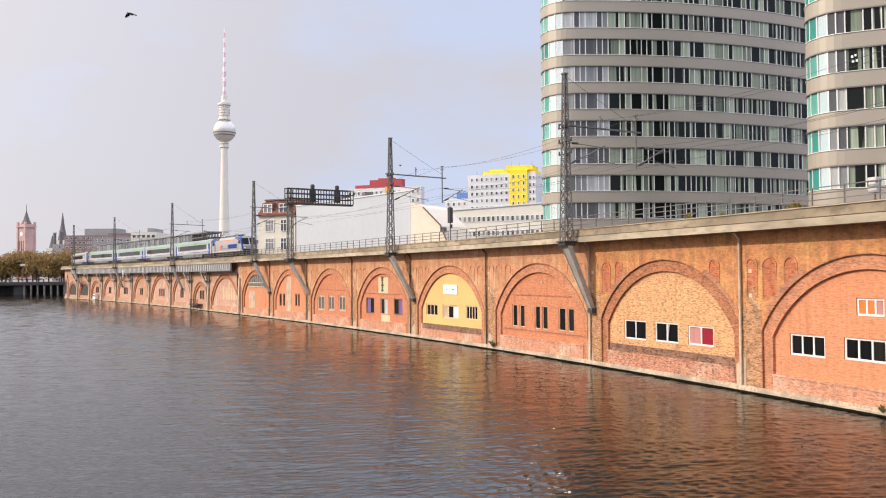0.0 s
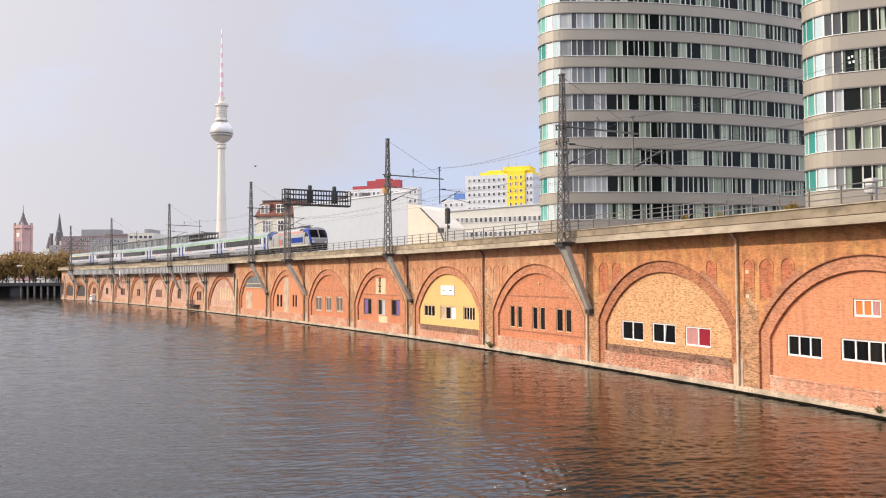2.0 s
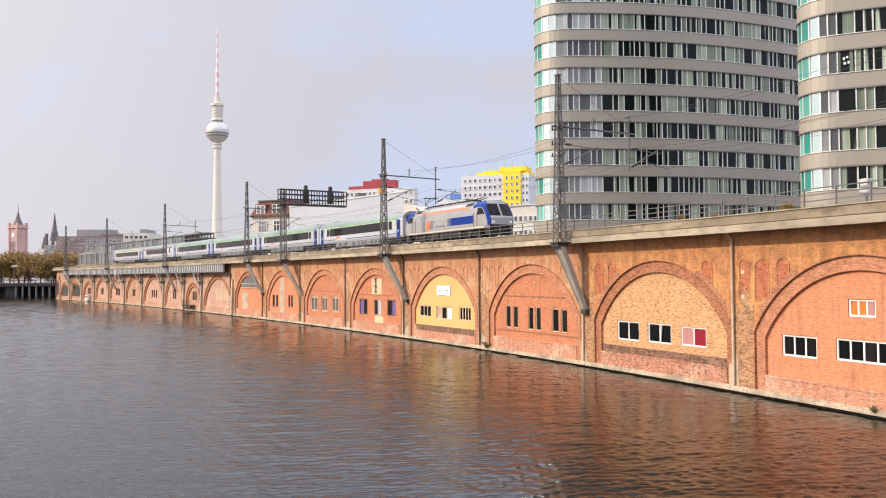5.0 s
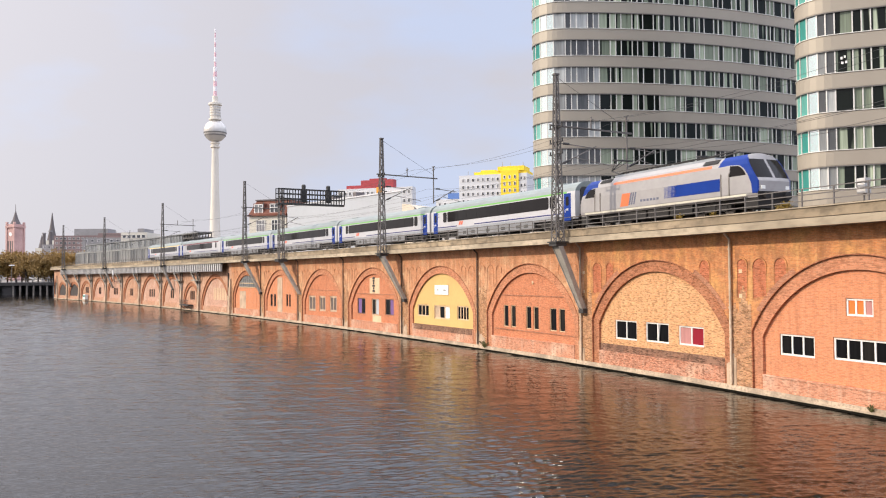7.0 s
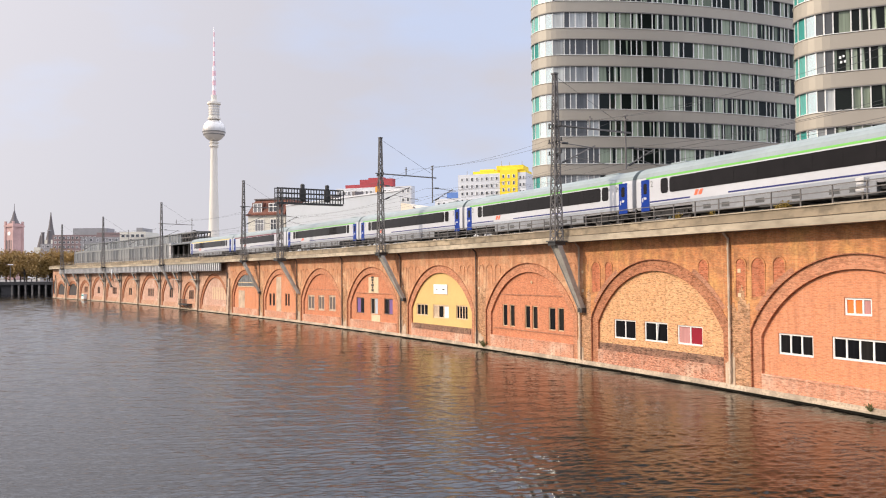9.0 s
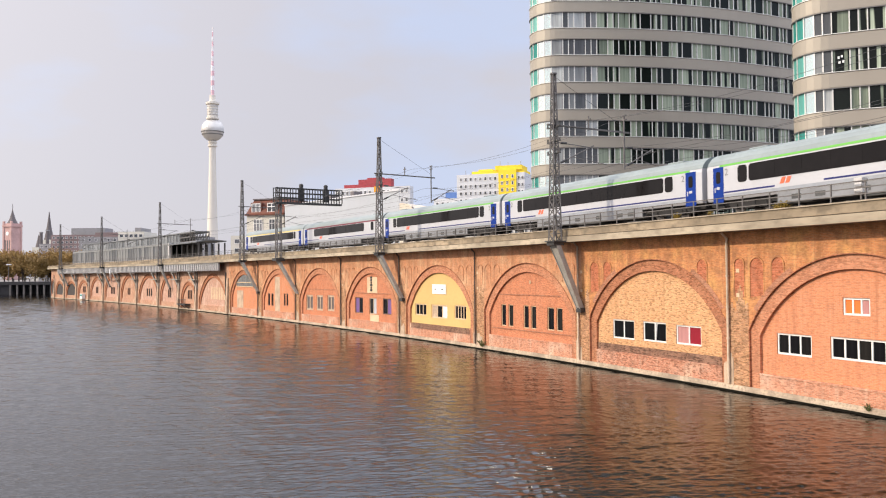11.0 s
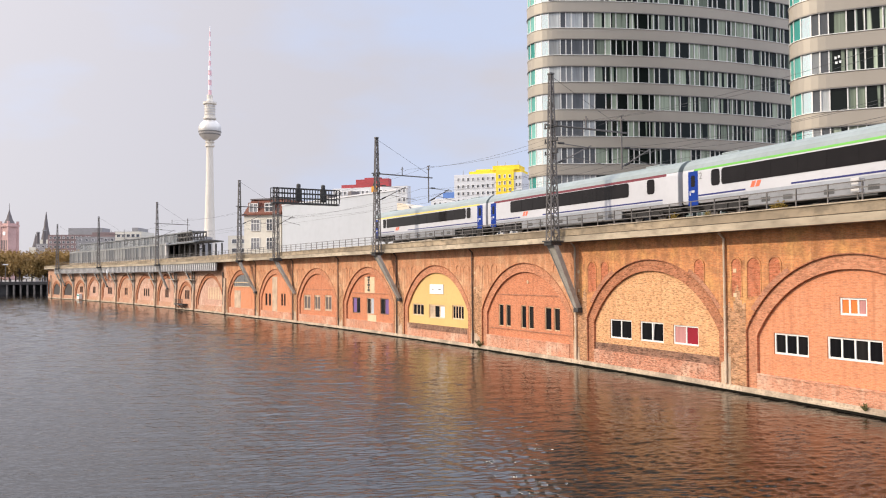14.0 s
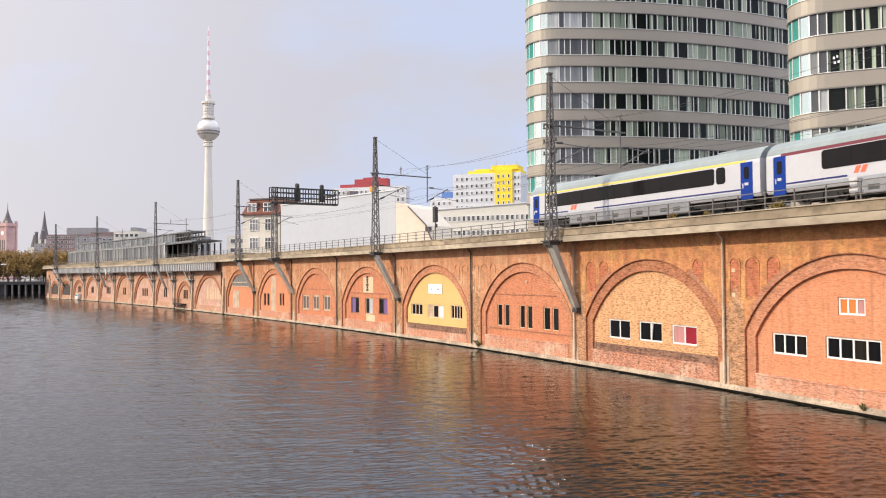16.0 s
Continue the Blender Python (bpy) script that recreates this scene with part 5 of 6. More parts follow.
TRACK = 3.84
TRAIN = [(coach(st, kd), 13.2 + 26.4 * k) for k, (st, kd) in enumerate((
    ("stripe_yellow", "saloon"), ("stripe_red", "dining"), ("stripe_green", "saloon"), ("stripe_green", "saloon"),
    ("stripe_green", "saloon"), ("stripe_green", "saloon")))]
TRAIN.append((locomotive(), 26.4 * 6 + 9.8))


def tail(t):
    """Where the train's tail is along the viaduct at t seconds."""
    return 178.14 - (16.80 if t < 7 else 16.91) * (t - 7)


def on_track(s, half):
    """A vehicle's pose: its bogies both follow the track."""
    a, b = spot(s + half, TRACK, 10.48), spot(s - half, TRACK, 10.48)
    d = b - a
    return Matrix.Translation((a + b) / 2) @ Matrix.Rotation(math.atan2(d.y, d.x), 4, "Z")


# ---- ribbed girder, its struts and the station hall on the far part of the viaduct ----
root = thing("plate_girder", "pale grey ribbed steel girder under the station deck", "girder", at=stand(180.0, -1.1, 7.7), kind="structure")
bm = B()
long_block(bm, -247, -113.5, -1.12, -1.02, 7.75, 9.1, 3.0)
for z in (7.68, 9.08):
    long_block(bm, -247, -113.5, -1.32, -0.9, z, z + 0.08, 3.0)
part("web_plate", follow(bm, 180.0, -1.1, 7.7), "steel", root)
bm = B()
block(bm, -0.22, 0.22, -0.2, 0.0, 0, 1.32)
inv, rib = stand(180.0, -1.1, 7.7).inverted(), None
for k in range(112):
    m = inv @ stand(114.2 + 1.19 * k, -1.1, 7.76)
    if rib is None:
        rib = part("rib", bm, "girder", root, at=m)
    else:
        again(rib, root, m)

first = None
for q in far_pillars[1:10]:
    if first is None:
        first = thing("girder_strut", "grey steel strut bracket between pillar and girder", "strut", "girder struts", stand(q, 0, 4.2))
        bm = B()
        beam(bm, (-2.2, -1.15, 3.5), (0, -0.05, 0), 0.34, 0.2)
        part("raking_strut", bm, "steel_brace", first)
        bm = B()
        beam(bm, (-2.6, -1.05, 3.42), (1.8, -1.05, 3.42), 0.3)
        part("bearer", bm, "steel", first)
        bm = B()
        beam(bm, (0, -0.15, -0.2), (0, -0.15, 3.3), 0.3)
        part("wall_post", bm, "steel_brace", first)
        bm = B()
        beam(bm, (-2.0, -1.15, 1.9), (0.9, -0.3, 1.9), 0.2)
        part("tie", bm, "steel_brace", first)
        bm = B()
        beam(bm, (1.3, -1.1, 3.4), (0, -0.25, 1.2), 0.22)
        part("short_rake", bm, "steel_brace", first)
    else:
        copy_thing(first, stand(q, 0, 4.2))

M["hall_glass"] = glassy("hall_glass", (0.10, 0.105, 0.11), (0.26, 0.26, 0.25), 0.3, 0.3, 0.3)
M["hall_roof"] = plain("hall_roof", (0.22, 0.225, 0.225), 0.4, dirt=0.4, big=0.3, small=1.5)
M["lantern_glass"] = glassy("lantern_glass", (0.13, 0.14, 0.145), (0.3, 0.31, 0.31), 0.4, 0.25, 0.3)
M["hall_frame"] = plain("hall_frame", (0.34, 0.34, 0.33), 0.5, dirt=0.3)
root = thing("station_hall", "grey glazed station hall on the viaduct", "station", at=stand(215.0, 6.2, 10.2))
inv = stand(215.0, 6.2, 10.2).inverted()
bm = B()
block(bm, -1.1, 1.1, 0, 0.08, 0.9, 4.0)
pane = None
for k in range(38):
    m = inv @ stand(173.5 + 2.4 * k, 6.2, 10.2)
    if pane is None:
        pane = part("glass_panel", bm, "hall_glass", root, at=m)
        bm = B()
        block(bm, -0.12, 0.12, -0.12, 0.2, 0, 4.2)
        post = part("mullion", bm, "hall_frame", root, at=inv @ stand(172.3, 6.2, 10.2))
    else:
        again(pane, root, m)
    again(post, root, inv @ stand(174.7 + 2.4 * k, 6.2, 10.2))
bm = B()
long_block(bm, -262, -172, 6.15, 6.4, 10.2, 11.1, 3)
long_block(bm, -262, -172, 6.05, 6.5, 14.2, 14.5, 3)
part("sill_wall", follow(bm, 215.0, 6.2, 10.2), "hall_frame", root)
bm = B()
long_block(bm, -262, -170.8, 6.0, 12.4, 14.5, 14.72, 3)
part("roof", follow(bm, 215.0, 6.2, 10.2), "hall_roof", root, "flat grey sheet roof")
bm = B()
block(bm, -1.15, 1.15, 0, 0.08, 0.0, 1.95)
lantern = None
for k in range(37):
    m = inv @ stand(173.4 + 2.4 * k, 9.0, 14.8)
    if lantern is None:
        lantern = part("lantern_pane", bm, "lantern_glass", root, at=m)
        bm = B()
        block(bm, -0.10, 0.10, -0.1, 0.16, 0.0, 2.2)
        rib = part("lantern_rib", bm, "hall_frame", root, at=inv @ stand(172.2, 9.0, 14.72))
    else:
        again(lantern, root, m)
    again(rib, root, inv @ stand(174.6 + 2.4 * k, 9.0, 14.72))
bm = B()
long_block(bm, -262, -160.5, 8.8, 12.3, 16.9, 17.15, 3)
part("lantern_roof", follow(bm, 215.0, 6.2, 10.2), "hall_roof", root)
bm = B()
long_block(bm, -171.6, -170.6, 6.0, 6.6, 10.2, 14.72)
part("end_pier", follow(bm, 215.0, 6.2, 10.2), "girder", root, "pale grey end pier")
bm = B()
long_block(bm, -262, -171, 12.2, 12.5, 10.2, 16.9, 4)
part("rear_wall", follow(bm, 215.0, 6.2, 10.2), "hall_roof", root)

M["canopy_roof"] = plain("canopy_roof", (0.10, 0.105, 0.105), 0.5, dirt=0.3)
root = thing("platform_canopy", "dark open steel platform canopy at the hall's end", "canopy", at=stand(153.0, 6.2, 10.2))
bm = B()
rings = []
for k in range(8):
    x = -170.5 + 21.0 * k / 7
    rings.append([bm.verts.new((x, y, z)) for y, z in ((5.7, 14.25), (7.4, 14.62), (9.4, 14.75), (12.4, 14.5), (12.4, 14.3), (9.4, 14.5), (7.4, 14.36), (5.7, 14.0))])
for a, b in zip(rings, rings[1:]):
    for i in range(8):
        bm.faces.new((a[i], a[(i + 1) % 8], b[(i + 1) % 8], b[i]))
bm.faces.new(rings[0][::-1]), bm.faces.new(rings[-1])
part("roof", follow(bm, 153.0, 6.2, 10.2), "canopy_roof", root, "slightly arched grey roof")
inv = stand(153.0, 6.2, 10.2).inverted()
bm = B()
block(bm, -0.14, 0.14, -0.14, 0.14, 0, 3.85)
post = None
for k in range(6):
    for back in (6.4, 9.2, 12.2):
        m = inv @ stand(169.6 - 3.9 * k, back, 10.2)
        if post is None:
            post = part("column", bm, "dark_steel", root, at=m)
        else:
            again(post, root, m)
bm = B()
long_block(bm, -170, -158, 9.5, 9.7, 10.2, 14.0, 3)
part("waiting_room", follow(bm, 153.0, 6.2, 10.2), "dark_steel", root)
for back in (9.0, 12.2):
    bm = B()
    for z in (14.85, 15.9, 16.85):
        long_block(bm, -171.5, -160.5, back - 0.08, back + 0.08, z - 0.1, z + 0.1, 3)
    for k in range(6):
        q = 171.0 - 2.1 * k
        beam(bm, (-q, back, 14.5), (-q, back, 16.9), 0.16)
        if k < 5:
            beam(bm, (-q, back, 14.6), (-q + 2.1, back, 16.85), 0.1)
    part("lattice", follow(bm, 153.0, 6.2, 10.2), "steel", root)
bm = B()
long_block(bm, -260, -120, 5.6, 12.6, 10.0, 10.98, 4)
tagged(part("platform", follow(bm, 190.0), "concrete", at=stand(190.0)), "grey concrete station platform", "platform", kind="structure")

root = thing("vent_pipe", "pale bent vent pipe hanging from the girder", "pipe", at=stand(195.0, -1.3, 5.4))
bm = B()
rod(bm, (0, 0, 3.2), (0, 0, 2.0), 0.26)
rod(bm, (0, 0, 2.05), (-1.6, 0.5, 0.9), 0.26)
rod(bm, (-1.6, 0.5, 0.95), (-3.4, 1.3, 0.2), 0.2)
part("tube", bm, "sign_white", root)
root = thing("wall_balcony", "dark steel service balcony low on a far arch", "balcony", at=stand(138.0, 0.0, 1.0))
bm = B()
block(bm, -3.0, 3.0, -1.0, 0.3, 0.0, 0.25)
part("floor_plate", bm, "dark_steel", root)
bm = B()
for k in range(9):
    block(bm, -2.9 + 0.72 * k, -2.84 + 0.72 * k, -1.0, -0.94, 0.25, 1.15)
block(bm, -2.95, 2.95, -1.01, -0.93, 1.1, 1.18)
part("railing", bm, "dark_steel", root)
bm = B()
for x in (-2.4, 0.0, 2.4):
    beam(bm, (x, -0.9, 0.0), (x, 0.02, -0.8), 0.14)
part("bracket", bm, "steel", root)
root = thing("equipment_cabinet", "white and teal cabinet at the foot of the viaduct", "cabinet", at=stand(225.0, -0.1, 0.2))
bm = B()
block(bm, -1.3, 1.3, -0.9, 0.0, -0.9, 0.3)
part("plinth", bm, "stone", root)
bm = B()
block(bm, -1.1, 1.1, -0.8, 0.0, 0.3, 1.7)
part("body", bm, "sign_white", root)
bm = B()
block(bm, -1.0, 1.0, -0.83, -0.7, 1.0, 1.5)
part("panel", bm, "teal_glass", root)

# ---- office towers with curved fronts ----
M["metal_band"] = plain("metal_band", (0.38, 0.335, 0.27), 0.45, 0.15, dirt=0.2, big=0.12, small=1.2, dark=0.8, bump=0.03, stretch=(1, 1, 0.1))
M["band_edge"] = plain("band_edge", (0.20, 0.19, 0.18), 0.5, 0.3, dirt=0.2)
M["mullion_metal"] = plain("mullion_metal", (0.74, 0.72, 0.67), 0.45, 0.2, dirt=0.2)
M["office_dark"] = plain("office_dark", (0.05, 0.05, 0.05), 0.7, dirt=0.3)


def office_tower(label, path, teal, z_top, sill, storey, pale):
    """A tower of alternate metal bands and window bands along a plan line."""
    root = thing("office_tower", label, "office tower", "office towers", Matrix.Translation((*path[0], 0)))
    o = Vector((*path[0], 0))
    # stations along the line
    seg = [0.0]
    for a, b in zip(path, path[1:]):
        seg.append(seg[-1] + math.dist(a, b))

    def along(d):
        i = 0
        while i < len(seg) - 2 and seg[i + 1] < d:
            i += 1
        f = (d - seg[i]) / (seg[i + 1] - seg[i])
        p, q = Vector(path[i]), Vector(path[i + 1])
        t = (q - p).normalized()
        return p.lerp(q, f), Vector((t.y, -t.x)), math.atan2(t.y, t.x)

    total = seg[-1]
    n = int(total / 0.6)

    def sweep(bm, prof):
        rings = []
        for k in range(n + 1):
            p, out, _ = along(total * k / n)
            rings.append([bm.verts.new((p.x + out.x * d - o.x, p.y + out.y * d - o.y, z)) for d, z in prof])
        m = len(prof)
        for a, b in zip(rings, rings[1:]):
            for i in range(m):
                bm.faces.new((a[i], a[(i + 1) % m], b[(i + 1) % m], b[i]))
        bm.faces.new(rings[0][::-1]), bm.faces.new(rings[-1])

    floors = [sill - storey * k for k in range(-4, 11)]
    floors = [z for z in floors if z < z_top]
    rnd = random.Random(int(total * 10))
    panes = {}
    widths = []
    d = 0.0
    while d < total - 0.3:
        w = 0.43 if d == 0.0 else 0.95 if d < teal else (1.4, 0.7, 0.7)[len(widths) % 3]
        widths.append((d, min(w, total - d)))
        d += w
    bm = B()
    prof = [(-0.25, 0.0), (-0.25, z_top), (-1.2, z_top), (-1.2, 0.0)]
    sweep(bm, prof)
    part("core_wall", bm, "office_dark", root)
    for z in floors:
        bm = B()
        sweep(bm, [(-0.2, z + 1.95), (0.10, z + 1.95), (0.13, z + 2.02), (0.13, z + storey - 0.12), (0.10, z + storey - 0.064), (-0.2, z + storey - 0.064)])
        part("metal_band", bm, "metal_band", root)
        bm = B()
        sweep(bm, [(-0.1, z + 1.88), (0.20, z + 1.88), (0.20, z + 1.95), (-0.1, z + 1.95)])
        part("band_edge", bm, "band_edge", root)
        bm = B()
        sweep(bm, [(-0.1, z - 0.06), (0.19, z - 0.06), (0.19, z), (-0.1, z)])
        part("window_sill", bm, "mullion_metal", root)
        for d, w in widths:
            p, out, a = along(d)
            m = Matrix.Translation((p.x - o.x, p.y - o.y, z)) @ Matrix.Rotation(a, 4, "Z")
            if "bar" not in panes:
                bm = B()
                block(bm, -0.05, 0.05, -0.10, 0.2, 0, 1.9)
                panes["bar"] = part("mullion", bm, "mullion_metal", root, at=m)
            else:
                again(panes["bar"], root, m)
        for d, w in widths:
            p, out, a = along(d + w / 2)
            # after the teal come panes with the reflected sky painted in
            key = ("teal_glass" if d < teal - 1.0 else "coated_glass" if d < teal else "metal_band" if d < teal + 0.5 else "corner_glass" if d < teal + pale else "office_glass", round(w, 2))
            m = Matrix.Translation((p.x - o.x, p.y - o.y, z)) @ Matrix.Rotation(a + (rnd.uniform(-0.012, 0.012) if d > teal else 0.0), 4, "Z")
            if key not in panes:
                bm = B()
                block(bm, -w / 2 + 0.03, w / 2 - 0.03, 0.0, 0.05, 0.0, 1.9)
                panes[key] = part("pane", bm, key[0], root, at=m)
            else:
                again(panes[key], root, m)
    bm = B()
    sweep(bm, [(-0.2, 0.0), (0.12, 0.0), (0.12, floors[-1]), (-0.2, floors[-1])])
    part("base_wall", bm, "metal_band", root)
    return root


nose = [(16.1 + 3.3 * math.cos(radians(a)), 105.5 + 3.3 * math.sin(radians(a))) for a in range(110, 268, 8)]
front = [(16.0 + d, 102.15 - 0.02 * d + 0.00825 * d * d) for d in np.arange(0.3, 46, 1.5)]
office_tower("round-ended grey metal office tower with ribbon windows", nose + [(float(a), float(b)) for a, b in front], 7.1, 52, 37.15, 3.365, 6.0)
nose = [(35.75 + 2.9 * math.cos(radians(a)), 74.0 + 2.9 * math.sin(radians(a))) for a in range(100, 246, 8)]
front = [(34.52 + 0.906 * d, 71.38 - 0.423 * d + 0.004 * d * d) for d in np.arange(0.3, 26, 1.5)]
office_tower("grey metal office tower with teal glazed corner", nose + [(float(a), float(b)) for a, b in front], 5.3, 52, 37.4, 3.34, 1.6)

for k, (d, z, w, h) in enumerate(((0.72, 25.25, 0.22, 0.3), (0.98, 25.35, 0.2, 0.26), (0.78, 24.85, 0.24, 0.3), (1.08, 24.9, 0.22, 0.32))):
    slope = math.atan2(-0.423 + 0.008 * d, 0.906)
    note = thing("paper_note", "white paper sheet stuck on an office window", "paper", "notes on the window",
                 Matrix.Translation((34.52 + 0.906 * d, 71.38 - 0.423 * d + 0.004 * d * d, z)) @ Matrix.Rotation(slope, 4, "Z"))
    bm = B()
    block(bm, -w * 0.38, w * 0.38, -0.085, -0.06, -h * 0.38, h * 0.38)
    part("sheet", bm, "sign_white", note)

# ---- town behind the viaduct ----
M["white_wall"] = plain("white_wall", (0.45, 0.475, 0.505), 0.85, dirt=0.12, big=0.06, small=0.8, bump=0.02)
M["cream_wall"] = plain("cream_wall", (0.66, 0.62, 0.53), 0.85, dirt=0.2, big=0.1, small=1.2)
M["beige_wall"] = plain("beige_wall", (0.76, 0.66, 0.52), 0.85, dirt=0.15, big=0.1, small=0.9)
M["office_cream"] = plain("office_cream", (0.66, 0.63, 0.55), 0.85, dirt=0.2, big=0.1, small=0.9)
M["slab_white"] = plain("slab_white", (0.60, 0.605, 0.62), 0.8, dirt=0.15, big=0.08, small=0.5)
M["slab_yellow"] = plain("slab_yellow", (0.86, 0.62, 0.03), 0.7, dirt=0.12, big=0.08, small=0.5)
M["slab_red"] = plain("slab_red", (0.36, 0.045, 0.055), 0.7, dirt=0.2, big=0.08, small=0.5)
M["slab_blue"] = plain("slab_blue", (0.10, 0.20, 0.48), 0.7, dirt=0.2)
M["slab_orange"] = plain("slab_orange", (0.75, 0.34, 0.03), 0.7, dirt=0.2)
M["roof_tile"] = plain("roof_tile", (0.20, 0.072, 0.045), 0.85, dirt=0.6, big=0.5, small=4)
M["roof_dark"] = plain("roof_dark", (0.15, 0.13, 0.13), 0.8, dirt=0.4)
M["town_glass"] = glassy("town_glass", (0.085, 0.09, 0.10), (0.27, 0.27, 0.28), 0.5, 0.15)
M["grey_block"] = plain("grey_block", (0.30, 0.29, 0.29), 0.8, dirt=0.3, big=0.1, small=0.6)
M["red_block"] = plain("red_block", (0.26, 0.18, 0.17), 0.8, dirt=0.3, big=0.1, small=0.6)
M["hall_brick"] = plain("hall_brick", (0.56, 0.36, 0.33), 0.9, dirt=0.3, big=0.1, small=0.5)
M["tower_concrete"] = plain("tower_concrete", (0.68, 0.63, 0.55), 0.8, dirt=0.12, big=0.02, small=0.2)
M["tower_steel"] = plain("tower_steel", (0.60, 0.57, 0.53), 0.35, 0.5, dirt=0.15, big=0.05, small=0.5)


def facade_windows(root, x0, x1, z0, z1, cols, rows, w, h, y, glass="town_glass", trim="white_frame", skip=(), muntin=False):
    """A grid of windows on a front that faces -y: each with frame, pane and, if wanted, glazing bars."""
    made = None
    for r in range(rows):
        for c in range(cols):
            if (c, r) in skip:
                continue
            x = x0 + (x1 - x0) * (c + 0.5) / cols
            z = z0 + (z1 - z0) * (r + 0.5) / rows
            at = Matrix.Translation((x, y, z))
            if made is None:
                bm = B()
                t = 0.11
                for q in (-w / 2, w / 2 - t):
                    block(bm, q, q + t, -0.14, 0.05, -h / 2, h / 2)
                for q in (-h / 2, h / 2 - t):
                    block(bm, -w / 2 + t, w / 2 - t, -0.14, 0.05, q, q + t)
                if muntin:
                    for q in (-w / 6, w / 6):
                        block(bm, q - 0.05, q + 0.05, -0.12, 0.05, -h / 2 + t, h / 2 - t)
                    block(bm, -w / 2 + t, w / 2 - t, -0.115, 0.05, h * 0.12, h * 0.12 + 0.1)
                wf = part("window", bm, trim, root, at=at)
                bm = B()
                block(bm, -w / 2 + t, w / 2 - t, -0.06, 0.04, -h / 2 + t, h / 2 - t)
                made = (wf, part("pane", bm, glass, wf))
            else:
                wf = again(made[0], root, at)
                again(made[1], wf, Matrix.Identity(4))


def facing(x, y, z=0.0, turn=0.0):
    return pose(x, y, z, 0, 0, turn)


# old house with a tiled mansard
root = thing("town_house", "cream old town house with red tiled mansard roof", "house", at=facing(-38.0, 190.0, 0, -20))
bm = B()
block(bm, -4.6, 5.0, 0, 12, 0, 20.6)
part("wall", bm, "cream_wall", root)
bm = B()
v = block(bm, -4.7, 5.1, -0.3, 12, 20.75, 24.1)
for q in v:
    if q.co.z > 22:
        q.co.y += 2.2 if q.co.y < 5 else -1.5
        q.co.x += 0.9 if q.co.x < 0 else -0.0
part("roof", bm, "roof_tile", root, "brown-red tiled mansard roof")
bm = B()
block(bm, -4.0, 5.2, 1.6, 11, 24.1, 24.4)
part("ridge", bm, "roof_dark", root)
bm = B()
block(bm, -4.9, 5.2, -0.5, 0.1, 20.45, 20.8)
part("cornice", bm, "roof_tile", root)
facade_windows(root, -3.6, 4.4, 3.5, 20.3, 2, 4, 2.3, 2.7, -0.02, muntin=True)
for x in (-2.2, 1.9):
    bm = B()
    block(bm, x - 1.4, x + 1.4, 0.1, 2.6, 20.9, 23.4)
    d = part("dormer", bm, "roof_tile", root)
    bm = B()
    t = 0.16
    for q in (-1.15, 0.0 - t / 2, 1.15 - t):
        block(bm, x + q, x + q + t, -0.02, 0.2, 21.1, 23.2)
    for q in (21.1, 22.3, 23.05):
        block(bm, x - 1.15, x + 1.15, -0.01, 0.19, q, q + 0.14)
    part("window_frame", bm, "white_frame", d)
    bm = B()
    block(bm, x - 1.1, x + 1.1, 0.06, 0.14, 21.15, 23.1)
    part("pane", bm, "town_glass", d)

root = thing("fire_wall_building", "large blank white gable wall of a warehouse", "building", at=facing(-19.1, 168.0, 0, -51.0))
bm = B()
for v in block(bm, -21.0, 21.0, 0, 9, 0, 22.05):
    if v.co.y > 1 and v.co.x > 0:
        v.co.x -= 12
part("wall", bm, "white_wall", root)
bm = B()
for v in block(bm, -21.1, 21.0, -0.15, 9.1, 22.05, 22.3):
    if v.co.y > 1 and v.co.x > 0:
        v.co.x -= 12
part("coping", bm, "slab_white", root)
for x, w in ((-6.0, 2.2), (3.5, 1.2)):
    bm = B()
    block(bm, x, x + w, 1, 3, 22.3, 23.3)
    part("chimney", bm, "roof_dark", root)

root = thing("white_annex", "narrow white stair block beside the old house", "building", at=facing(-31.6, 187.5, 0, -20))
bm = B()
block(bm, -1.5, 1.2, 0, 8, 0, 22.6)
part("wall", bm, "slab_white", root)
bm = B()
block(bm, -0.6, 0.3, -0.06, 0.1, 17.5, 20.5)
part("sign", bm, "grey_block", root)

root = thing("beige_gable_house", "beige rendered gable house with sloping roof", "house", at=facing(-3.5, 147.0, 0, -32))
bm = B()
pts = [(-2.6, 0), (5.2, 0), (5.2, 11.8), (3.8, 15.3), (0.2, 18.6), (-0.9, 19.3), (-2.6, 19.5)]
f = [bm.verts.new((x, 0, z)) for x, z in pts]
g = [bm.verts.new((x, 9, z)) for x, z in pts]
bm.faces.new(f), bm.faces.new(g[::-1])
for k in range(len(pts)):
    j = (k + 1) % len(pts)
    bm.faces.new((f[k], f[j], g[j], g[k]))
part("wall", bm, "beige_wall", root)
bm = B()
beam(bm, (3.7, -0.1, 15.4), (0.1, -0.1, 18.7), 0.2)
beam(bm, (5.3, -0.1, 11.9), (3.7, -0.1, 15.4), 0.2)
part("verge", bm, "roof_dark", root)
bm = B()
block(bm, 3.7, 4.4, -0.2, 0.8, 14.2, 15.0)
part("dormer", bm, "roof_dark", root)

